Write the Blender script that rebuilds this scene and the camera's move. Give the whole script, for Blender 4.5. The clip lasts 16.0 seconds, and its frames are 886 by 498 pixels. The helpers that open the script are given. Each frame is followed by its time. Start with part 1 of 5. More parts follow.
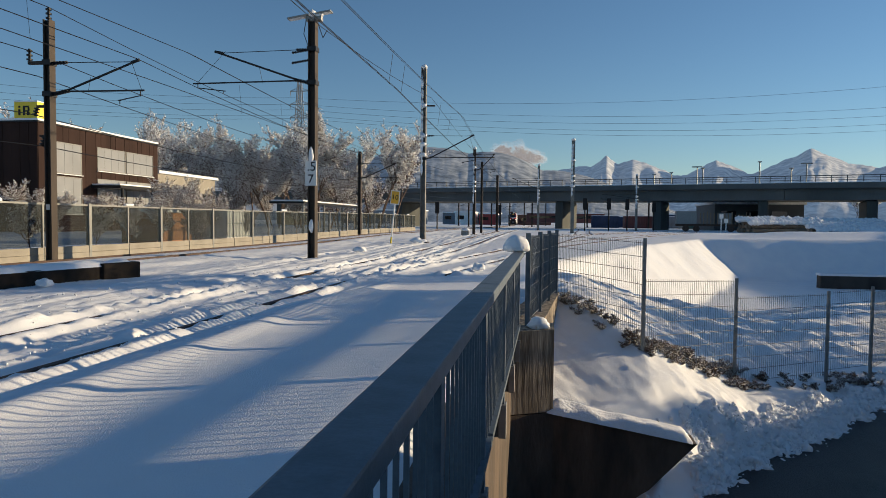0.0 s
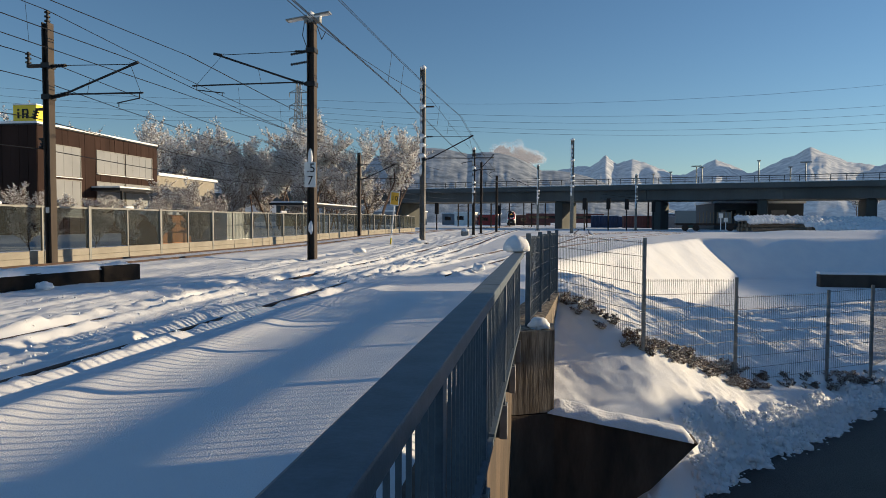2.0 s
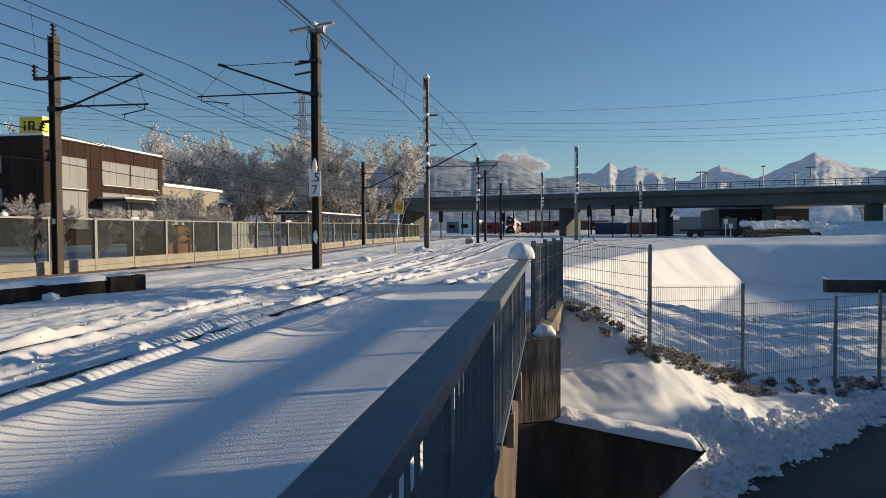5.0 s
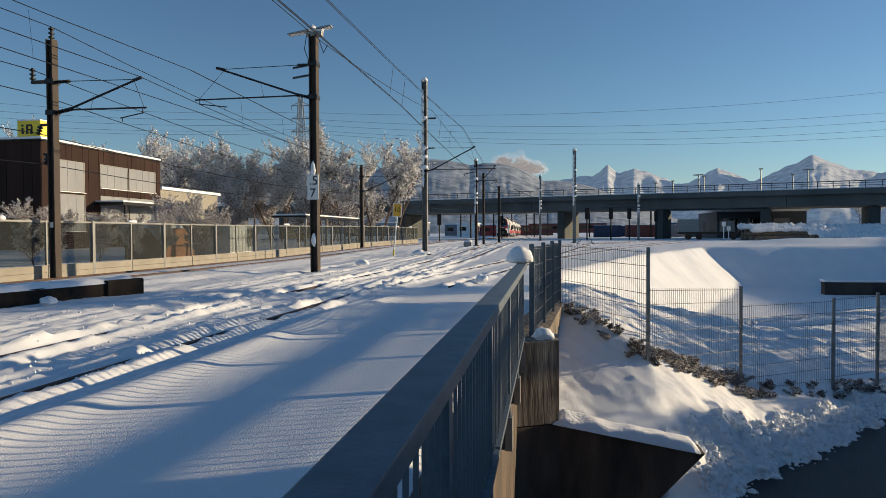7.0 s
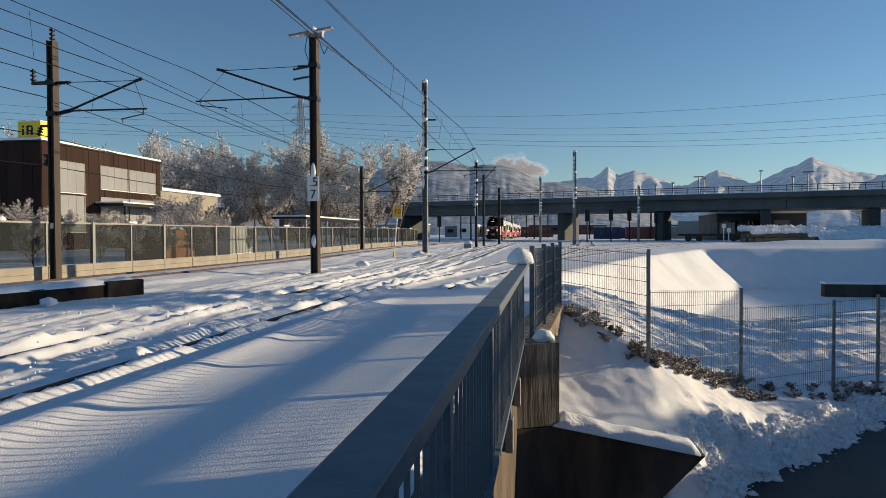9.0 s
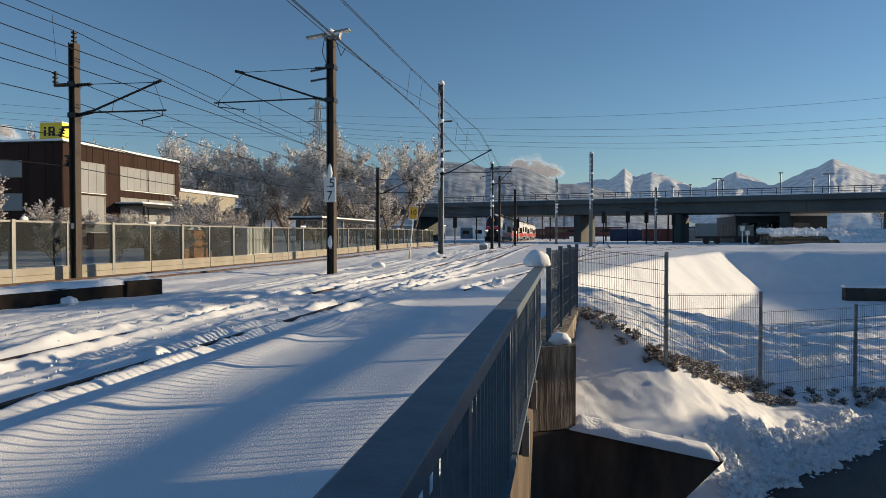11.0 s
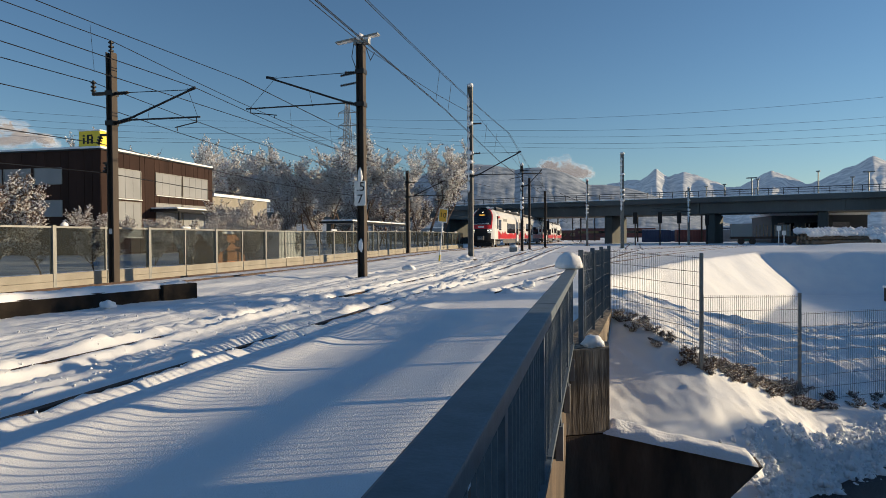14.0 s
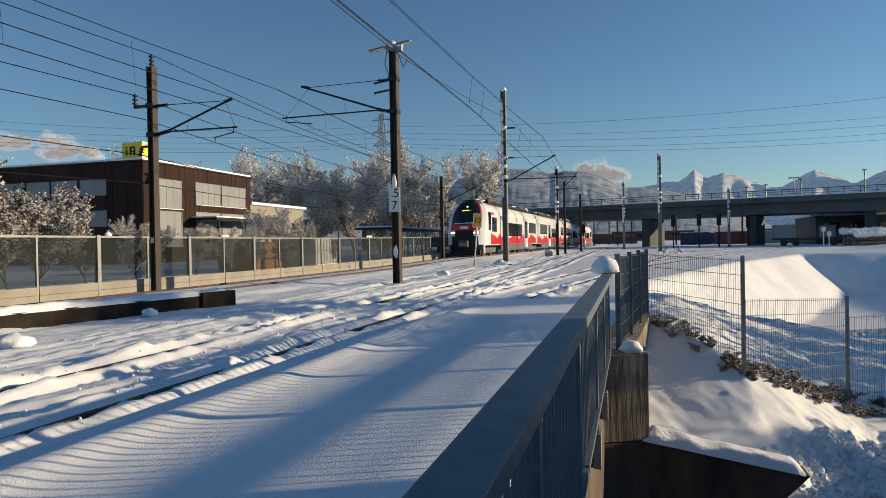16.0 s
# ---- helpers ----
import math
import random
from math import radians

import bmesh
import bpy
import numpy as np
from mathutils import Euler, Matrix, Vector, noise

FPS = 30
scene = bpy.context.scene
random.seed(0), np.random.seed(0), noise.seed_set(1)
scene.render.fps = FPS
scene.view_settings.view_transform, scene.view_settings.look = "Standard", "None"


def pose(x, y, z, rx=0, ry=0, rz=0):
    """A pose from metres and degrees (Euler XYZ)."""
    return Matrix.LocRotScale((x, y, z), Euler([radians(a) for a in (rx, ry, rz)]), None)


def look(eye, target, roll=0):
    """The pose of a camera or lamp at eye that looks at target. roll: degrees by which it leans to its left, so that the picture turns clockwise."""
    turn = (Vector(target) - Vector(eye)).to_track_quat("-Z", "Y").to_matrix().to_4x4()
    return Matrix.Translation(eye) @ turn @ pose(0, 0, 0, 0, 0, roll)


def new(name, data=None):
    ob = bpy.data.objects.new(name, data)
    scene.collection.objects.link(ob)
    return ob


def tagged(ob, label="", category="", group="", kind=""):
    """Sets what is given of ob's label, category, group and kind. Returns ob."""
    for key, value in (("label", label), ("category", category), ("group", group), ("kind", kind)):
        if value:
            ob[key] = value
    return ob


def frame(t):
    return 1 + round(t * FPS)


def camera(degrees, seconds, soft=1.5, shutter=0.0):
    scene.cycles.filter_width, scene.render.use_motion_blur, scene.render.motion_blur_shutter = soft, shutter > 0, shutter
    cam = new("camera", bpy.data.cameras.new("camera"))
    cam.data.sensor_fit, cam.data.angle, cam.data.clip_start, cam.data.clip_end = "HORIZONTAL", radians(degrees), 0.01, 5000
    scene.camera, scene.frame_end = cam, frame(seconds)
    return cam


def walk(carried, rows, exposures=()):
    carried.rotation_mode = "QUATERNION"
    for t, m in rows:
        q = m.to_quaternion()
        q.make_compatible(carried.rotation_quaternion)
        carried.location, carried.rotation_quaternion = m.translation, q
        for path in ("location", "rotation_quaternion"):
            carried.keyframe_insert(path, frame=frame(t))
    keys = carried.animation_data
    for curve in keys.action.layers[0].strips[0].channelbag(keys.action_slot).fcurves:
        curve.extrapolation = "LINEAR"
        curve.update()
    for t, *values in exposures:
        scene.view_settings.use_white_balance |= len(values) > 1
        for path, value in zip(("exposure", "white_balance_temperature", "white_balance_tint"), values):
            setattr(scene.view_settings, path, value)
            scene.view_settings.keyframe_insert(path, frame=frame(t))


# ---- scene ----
cam = camera(67.0, 16.0, soft=0.45)
PATH = [
    (0.0, (0.000, -0.000, 1.250), (-1.5093, 9.8768, 0.8367), 0.60),
    (0.5, (-0.001, -0.006, 1.253), (-1.4771, 9.8749, 0.8232), 0.52),
    (1.0, (-0.003, -0.006, 1.251), (-1.4847, 9.8745, 0.8195), 0.33),
    (1.5, (-0.003, -0.006, 1.252), (-1.5106, 9.8711, 0.8292), 0.29),
    (2.0, (-0.003, -0.001, 1.251), (-1.5084, 9.8765, 0.8482), 0.28),
    (2.5, (-0.002, -0.002, 1.254), (-1.4940, 9.8784, 0.8753), 0.11),
    (3.0, (-0.003, -0.003, 1.255), (-1.5163, 9.8755, 0.9016), -0.06),
    (3.5, (-0.006, -0.007, 1.251), (-1.5631, 9.8657, 0.9182), 0.00),
    (4.0, (-0.008, -0.002, 1.252), (-1.5888, 9.8668, 0.9357), -0.14),
    (6.5, (-0.008, -0.004, 1.253), (-1.5646, 9.8716, 1.0120), -0.26),
    (7.0, (-0.008, -0.003, 1.257), (-1.5558, 9.8739, 1.0180), -0.25),
    (7.5, (-0.008, -0.000, 1.256), (-1.5423, 9.8786, 1.0179), -0.26),
    (8.0, (-0.007, 0.005, 1.254), (-1.5372, 9.8843, 1.0195), -0.22),
    (8.5, (-0.007, -0.005, 1.257), (-1.5438, 9.8737, 1.0289), -0.16),
    (9.0, (-0.012, -0.001, 1.257), (-1.5600, 9.8764, 1.0409), -0.17),
    (11.5, (-0.024, 0.008, 1.262), (-1.8737, 9.8337, 1.0734), 0.12),
    (12.0, (-0.025, 0.011, 1.259), (-1.9407, 9.8239, 1.0817), 0.11),
    (12.5, (-0.028, 0.012, 1.259), (-2.0032, 9.8140, 1.0892), 0.01),
    (13.0, (-0.030, 0.006, 1.263), (-2.0720, 9.7943, 1.0935), -0.02),
    (13.5, (-0.038, 0.019, 1.263), (-2.1452, 9.7927, 1.0953), 0.04),
    (14.0, (-0.040, 0.016, 1.265), (-2.2504, 9.7675, 1.1063), -0.36),
    (14.5, (-0.040, 0.024, 1.269), (-2.3691, 9.7476, 1.1257), -0.87),
    (15.0, (-0.040, 0.024, 1.266), (-2.4870, 9.7190, 1.1426), -1.05),
    (15.5, (-0.034, 0.032, 1.270), (-2.5813, 9.7013, 1.1697), -1.17),
    (16.0, (-0.034, 0.042, 1.269), (-2.7502, 9.6658, 1.1949), -1.03),
]
walk(cam, [(t, look(eye, target, roll)) for t, eye, target, roll in PATH],
     exposures=[(0, 0.32, 5650, 8), (16, 0.32, 5650, 8)])

# ---- light ----
SUN_AZ, SUN_EL = 67.0, 11.3   # degrees right of +y, degrees above the horizon
world = bpy.data.worlds.new("world")
scene.world = world
world.use_nodes = True
wn = world.node_tree.nodes
sky = wn.new("ShaderNodeTexSky")
sky.sky_type = 'NISHITA'
sky.sun_disc = False
sky.sun_elevation, sky.sun_rotation = radians(SUN_EL), radians(SUN_AZ)
sky.air_density, sky.dust_density, sky.ozone_density = 1.0, 0.0, 2.4
world.node_tree.links.new(sky.outputs[0], wn["Background"].inputs[0])
wn["Background"].inputs[1].default_value = 0.08
sun = new("sun", bpy.data.lights.new("sun", 'SUN'))
sun.data.energy, sun.data.angle, sun.data.color = 5.0, radians(0.5), (1.0, 0.72, 0.40)
_a, _e = radians(SUN_AZ), radians(SUN_EL)
sun.matrix_basis = look((math.sin(_a) * math.cos(_e) * 50, math.cos(_a) * math.cos(_e) * 50, math.sin(_e) * 50), (0, 0, 0))


# ---- materials ----
def mat(name, c1, c2=None, scale=8.0, rough=0.7, metal=0.0, bump=0.0, bscale=60.0, stretch=(1, 1, 1), fine=0.0, coat=0.0, spec=0.5, island=0.0):
    """Two-scale noise material: c1/c2 mixed by broad noise, darkened a little by fine grain, bump from fine noise."""
    m = bpy.data.materials.new(name)
    m.use_nodes = True
    nt, n = m.node_tree, m.node_tree.nodes
    b = n["Principled BSDF"]
    b.inputs["Roughness"].default_value, b.inputs["Metallic"].default_value = rough, metal
    b.inputs["Specular IOR Level"].default_value = spec
    b.inputs["Coat Weight"].default_value = coat
    tc = n.new("ShaderNodeTexCoord")
    mp = n.new("ShaderNodeMapping")
    mp.inputs["Scale"].default_value = stretch
    nt.links.new(tc.outputs["Object"], mp.inputs[0])
    c2 = c2 or tuple(v * 0.8 for v in c1)
    a = n.new("ShaderNodeTexNoise")
    a.inputs["Scale"].default_value, a.inputs["Detail"].default_value = scale, 6
    nt.links.new(mp.outputs[0], a.inputs["Vector"])
    ramp = n.new("ShaderNodeValToRGB")
    ramp.color_ramp.elements[0].position, ramp.color_ramp.elements[1].position = 0.35, 0.68
    ramp.color_ramp.elements[0].color, ramp.color_ramp.elements[1].color = (*c1, 1), (*c2, 1)
    nt.links.new(a.outputs["Fac"], ramp.inputs[0])
    out = ramp.outputs[0]
    g = n.new("ShaderNodeTexNoise")
    g.inputs["Scale"].default_value, g.inputs["Detail"].default_value = bscale, 4
    nt.links.new(mp.outputs[0], g.inputs["Vector"])
    if fine:
        mx = n.new("ShaderNodeMix")
        mx.data_type, mx.blend_type = 'RGBA', 'MULTIPLY'
        mx.inputs[0].default_value = fine
        nt.links.new(out, mx.inputs[6])
        nt.links.new(g.outputs["Fac"], mx.inputs[7])
        out = mx.outputs[2]
    if island:
        oi = n.new("ShaderNodeObjectInfo")
        hs = n.new("ShaderNodeHueSaturation")
        mr = n.new("ShaderNodeMapRange")
        mr.inputs[3].default_value, mr.inputs[4].default_value = 1 - island, 1 + island
        nt.links.new(oi.outputs["Random"], mr.inputs[0])
        nt.links.new(mr.outputs[0], hs.inputs["Value"])
        nt.links.new(out, hs.inputs["Color"])
        out = hs.outputs[0]
    nt.links.new(out, b.inputs["Base Color"])
    if bump:
        bp = n.new("ShaderNodeBump")
        bp.inputs["Strength"].default_value, bp.inputs["Distance"].default_value = bump, 0.02
        nt.links.new(g.outputs["Fac"], bp.inputs["Height"])
        nt.links.new(bp.outputs[0], b.inputs["Normal"])
    return m


def glow(name, col, strength):
    m = bpy.data.materials.new(name)
    m.use_nodes = True
    b = m.node_tree.nodes["Principled BSDF"]
    b.inputs["Base Color"].default_value = (*col, 1)
    b.inputs["Emission Color"].default_value, b.inputs["Emission Strength"].default_value = (*col, 1), strength
    return m


def clear_glass(name, tint=(0.8, 0.85, 0.85), alpha=0.35, rough=0.05):
    m = bpy.data.materials.new(name)
    m.use_nodes = True
    nt, n = m.node_tree, m.node_tree.nodes
    b = n["Principled BSDF"]
    b.inputs["Base Color"].default_value, b.inputs["Roughness"].default_value = (*tint, 1), rough
    tr = n.new("ShaderNodeBsdfTransparent")
    tr.inputs[0].default_value = (0.62, 0.65, 0.65, 1)
    mx = n.new("ShaderNodeMixShader")
    mx.inputs[0].default_value = alpha
    nt.links.new(tr.outputs[0], mx.inputs[1])
    nt.links.new(b.outputs[0], mx.inputs[2])
    nt.links.new(mx.outputs[0], n["Material Output"].inputs["Surface"])
    return m


def translucent_mix(m, amount, col):
    """Let part of the light through thin frosted twigs."""
    nt, n = m.node_tree, m.node_tree.nodes
    tr = n.new("ShaderNodeBsdfTranslucent")
    tr.inputs[0].default_value = (*col, 1)
    mx = n.new("ShaderNodeMixShader")
    mx.inputs[0].default_value = amount
    nt.links.new(n["Principled BSDF"].outputs[0], mx.inputs[1])
    nt.links.new(tr.outputs[0], mx.inputs[2])
    nt.links.new(mx.outputs[0], n["Material Output"].inputs["Surface"])
    return m


SNOW = mat("snow", (0.86, 0.87, 0.88), (0.80, 0.82, 0.85), scale=1.2, rough=0.55, bump=0.38, bscale=95, spec=0.3)
SNOWCAP = mat("snow_cap", (0.88, 0.88, 0.89), (0.82, 0.84, 0.86), scale=6, rough=0.6, bump=0.6, bscale=25, spec=0.3)
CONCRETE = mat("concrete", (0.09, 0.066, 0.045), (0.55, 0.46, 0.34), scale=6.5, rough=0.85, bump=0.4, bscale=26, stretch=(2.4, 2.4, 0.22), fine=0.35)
CONC_BROWN = mat("concrete_brown", (0.16, 0.115, 0.08), (0.05, 0.04, 0.032), scale=2.6, rough=0.75, bump=0.4, bscale=25, stretch=(1.5, 1.5, 0.4), fine=0.4)
AMBER = mat("amber_board", (0.85, 0.46, 0.03), (0.78, 0.42, 0.03), scale=3, rough=0.45)
CONC_DARK = mat("concrete_dark", (0.085, 0.07, 0.055), (0.035, 0.03, 0.025), scale=1.3, rough=0.8, bump=0.4, bscale=30, stretch=(1, 1, 0.5), fine=0.4)
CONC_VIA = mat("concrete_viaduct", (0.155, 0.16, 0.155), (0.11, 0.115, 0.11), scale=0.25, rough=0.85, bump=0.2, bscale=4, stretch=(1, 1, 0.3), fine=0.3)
# darker copy of the viaduct concrete, carrying the shade under the deck
CONC_PIER_SHADE = mat("concrete_pier_shade", (0.085, 0.092, 0.088), (0.06, 0.066, 0.063), scale=0.5, rough=0.85, bump=0.2, bscale=6, stretch=(1, 1, 0.2), fine=0.3)
CONC_BEIGE = mat("concrete_beige", (0.36, 0.33, 0.27), (0.29, 0.265, 0.215), scale=1.5, rough=0.8, bump=0.2, bscale=50, fine=0.3)
GALV = mat("galvanised_steel", (0.14, 0.175, 0.21), (0.10, 0.128, 0.155), scale=14, rough=0.5, metal=0.2, bump=0.05, bscale=90, fine=0.3)
STEEL_GREY = mat("grey_steel", (0.30, 0.30, 0.29), (0.22, 0.22, 0.21), scale=8, rough=0.5, metal=0.5, bump=0.1)
STEEL_ALU = mat("aluminium_post", (0.25, 0.25, 0.235), (0.19, 0.19, 0.18), scale=5, rough=0.5, metal=0.4, bump=0.1)
RAIL_DARK = mat("dark_grey_steel", (0.10, 0.105, 0.11), (0.07, 0.075, 0.08), scale=8, rough=0.6, metal=0.3)
MAST = mat("rusty_mast", (0.075, 0.058, 0.045), (0.045, 0.036, 0.03), scale=3, rough=0.8, metal=0.2, bump=0.3, bscale=40, stretch=(1, 1, 0.3))
RUST = mat("rusty_rail", (0.10, 0.06, 0.04), (0.05, 0.032, 0.025), scale=6, rough=0.75, metal=0.3, bump=0.3)
WIRE = mat("dark_wire", (0.03, 0.03, 0.032), (0.02, 0.02, 0.02), scale=5, rough=0.5, metal=0.6)
CLAD = mat("dark_cladding", (0.044, 0.025, 0.020), (0.028, 0.016, 0.013), scale=0.8, rough=0.75, spec=0.12, bump=0.1, bscale=8, stretch=(1, 1, 0.2), island=0.12)
BLIND = mat("grey_blind", (0.25, 0.26, 0.27), (0.21, 0.22, 0.23), scale=0.5, rough=0.6, bump=0.1, bscale=20)
YELLOW = mat("yellow_paint", (0.80, 0.62, 0.02), (0.72, 0.55, 0.02), scale=3, rough=0.45)
BLACK = mat("black_paint", (0.015, 0.015, 0.017), (0.01, 0.01, 0.012), scale=5, rough=0.5, spec=0.25)
BEAM = mat("dark_beam", (0.035, 0.028, 0.022), (0.02, 0.017, 0.014), scale=4, rough=0.85, spec=0.1, bump=0.4)
WHITE = mat("white_paint", (0.80, 0.79, 0.76), (0.74, 0.73, 0.70), scale=3, rough=0.4)
RED = mat("red_paint", (0.62, 0.02, 0.02), (0.52, 0.018, 0.02), scale=2, rough=0.3, coat=0.3)
ASPHALT = mat("wet_asphalt", (0.016, 0.015, 0.015), (0.035, 0.033, 0.032), scale=1.8, rough=0.5, spec=0.3, bump=0.9, bscale=70)
PANE = clear_glass("barrier_pane", (0.10, 0.11, 0.11), 0.16, 0.03)
DARKGLASS = mat("dark_glass", (0.012, 0.014, 0.017), (0.02, 0.022, 0.025), scale=2, rough=0.06, spec=0.8)
BARK = mat("bark", (0.15, 0.10, 0.072), (0.09, 0.062, 0.047), scale=6, rough=0.9, bump=0.5, bscale=30)


# ---- mesh helpers ----
def emit_mesh(name, bm, material, smooth=False):
    me = bpy.data.meshes.new(name)
    bm.to_mesh(me)
    bm.free()
    for m in (material if isinstance(material, (list, tuple)) else [material]):
        me.materials.append(m)
    if smooth:
        me.polygons.foreach_set("use_smooth", [True] * len(me.polygons))
    return me


def part(name, bm, material, parent=None, label="", smooth=False, at=None):
    """Link a bmesh as one mesh object under a thing or a part."""
    ob = new(name, emit_mesh(name, bm, material, smooth))
    if parent is not None:
        ob.parent = parent
    if at is not None:
        ob.matrix_basis = at
    if label:
        tagged(ob, label)
    return ob


def thing(name, label, category, group="", kind="", at=None):
    ob = new(name)
    if at is not None:
        ob.matrix_basis = at
    return tagged(ob, label, category, group, kind)


def box(bm, x0, x1, y0, y1, z0, z1, bevel=0.0, mi=0):
    r = bmesh.ops.create_cube(bm, size=1, matrix=Matrix.Translation(((x0 + x1) / 2, (y0 + y1) / 2, (z0 + z1) / 2)) @ Matrix.Diagonal((x1 - x0, y1 - y0, z1 - z0, 1)))
    for f in {f for v in r["verts"] for f in v.link_faces}:
        f.material_index = mi
    if bevel:
        es = list({e for v in r["verts"] for e in v.link_edges})
        bmesh.ops.bevel(bm, geom=es, offset=bevel, segments=2, affect='EDGES', profile=0.6)
    return bm


def boxes(*bs, bevel=0.0):
    bm = bmesh.new()
    for b in bs:
        box(bm, *b, bevel=bevel)
    return bm


def rod(bm, a, b, r, n=6, r2=None, mi=0):
    a, b = Vector(a), Vector(b)
    d = b - a
    if d.length < 1e-6:
        return bm
    m = Matrix.Translation((a + b) / 2) @ d.to_track_quat('Z', 'Y').to_matrix().to_4x4()
    g = bmesh.ops.create_cone(bm, cap_ends=True, segments=n, radius1=r, radius2=r if r2 is None else r2, depth=d.length, matrix=m)
    if mi:
        for f in {f for v in g["verts"] for f in v.link_faces}:
            f.material_index = mi
    return bm


def rods(*rs, n=6):
    bm = bmesh.new()
    for a, b, r in rs:
        rod(bm, a, b, r, n)
    return bm


def prism(pts, z0, z1):
    """Vertical prism over a plan polygon."""
    bm = bmesh.new()
    lo = [bm.verts.new((x, y, z0)) for x, y in pts]
    hi = [bm.verts.new((x, y, z1)) for x, y in pts]
    k = len(pts)
    bm.faces.new(lo[::-1])
    bm.faces.new(hi)
    for i in range(k):
        bm.faces.new((lo[i], lo[(i + 1) % k], hi[(i + 1) % k], hi[i]))
    bmesh.ops.recalc_face_normals(bm, faces=bm.faces)
    return bm


def lump(bm, c, r, seed=0, sub=2, amp=0.25, flat=0.5):
    """Irregular blob of snow, flat below."""
    g = bmesh.ops.create_icosphere(bm, subdivisions=sub, radius=1)
    for v in g["verts"]:
        k = 1 + amp * noise.noise(v.co * 1.7 + Vector((seed * 3.1, seed, 0)))
        v.co = Vector((v.co.x * r[0] * k, v.co.y * r[1] * k, v.co.z * r[2] * k if v.co.z > 0 else v.co.z * r[2] * k * flat)) + Vector(c)
    return bm


def step(a, b, x):
    t = np.clip((x - a) / (b - a), 0, 1)
    return t * t * (3 - 2 * t)


class Noise2:
    """Tileless value noise on arrays, several octaves."""

    def __init__(self, seed):
        self.t = np.random.RandomState(seed).rand(256, 256)

    def one(self, x, y):
        xi, yi = np.floor(x).astype(int), np.floor(y).astype(int)
        fx, fy = x - xi, y - yi
        fx, fy = fx * fx * (3 - 2 * fx), fy * fy * (3 - 2 * fy)
        g = lambda i, j: self.t[i % 256, j % 256]
        return (g(xi, yi) * (1 - fx) + g(xi + 1, yi) * fx) * (1 - fy) + (g(xi, yi + 1) * (1 - fx) + g(xi + 1, yi + 1) * fx) * fy - 0.5

    def __call__(self, x, y, octaves=4, gain=0.5):
        s, a = 0, 1
        for o in range(octaves):
            s = s + a * self.one(x * 2 ** o + o * 17.3, y * 2 ** o - o * 9.1)
            a *= gain
        return s


N1, N2 = Noise2(3), Noise2(8)


# ---- tracks in plan ----
def track_a(y):
    return -11.7 + 1.9 * step(60, 150, y) - 9.0 * step(175, 420, y)


def track_b(y):
    return -4.75 + 0.55 * step(0, 40, y) - 0.3 * step(40, 80, y) + 1.0 * step(80, 160, y) - 9.0 * step(175, 420, y)


def track_c(y):
    return -3.2 + 0.135 * (np.clip(y, 13, 60) - 13) + 3.0 * step(50, 120, y) - 3 * step(150, 350, y)


def track_d(y):
    return 0.1 + 0.33 * (y - 33)


def track_e(y):
    return 1.2 + 0.38 * (y - 55)


ROAD_Z = -1.9


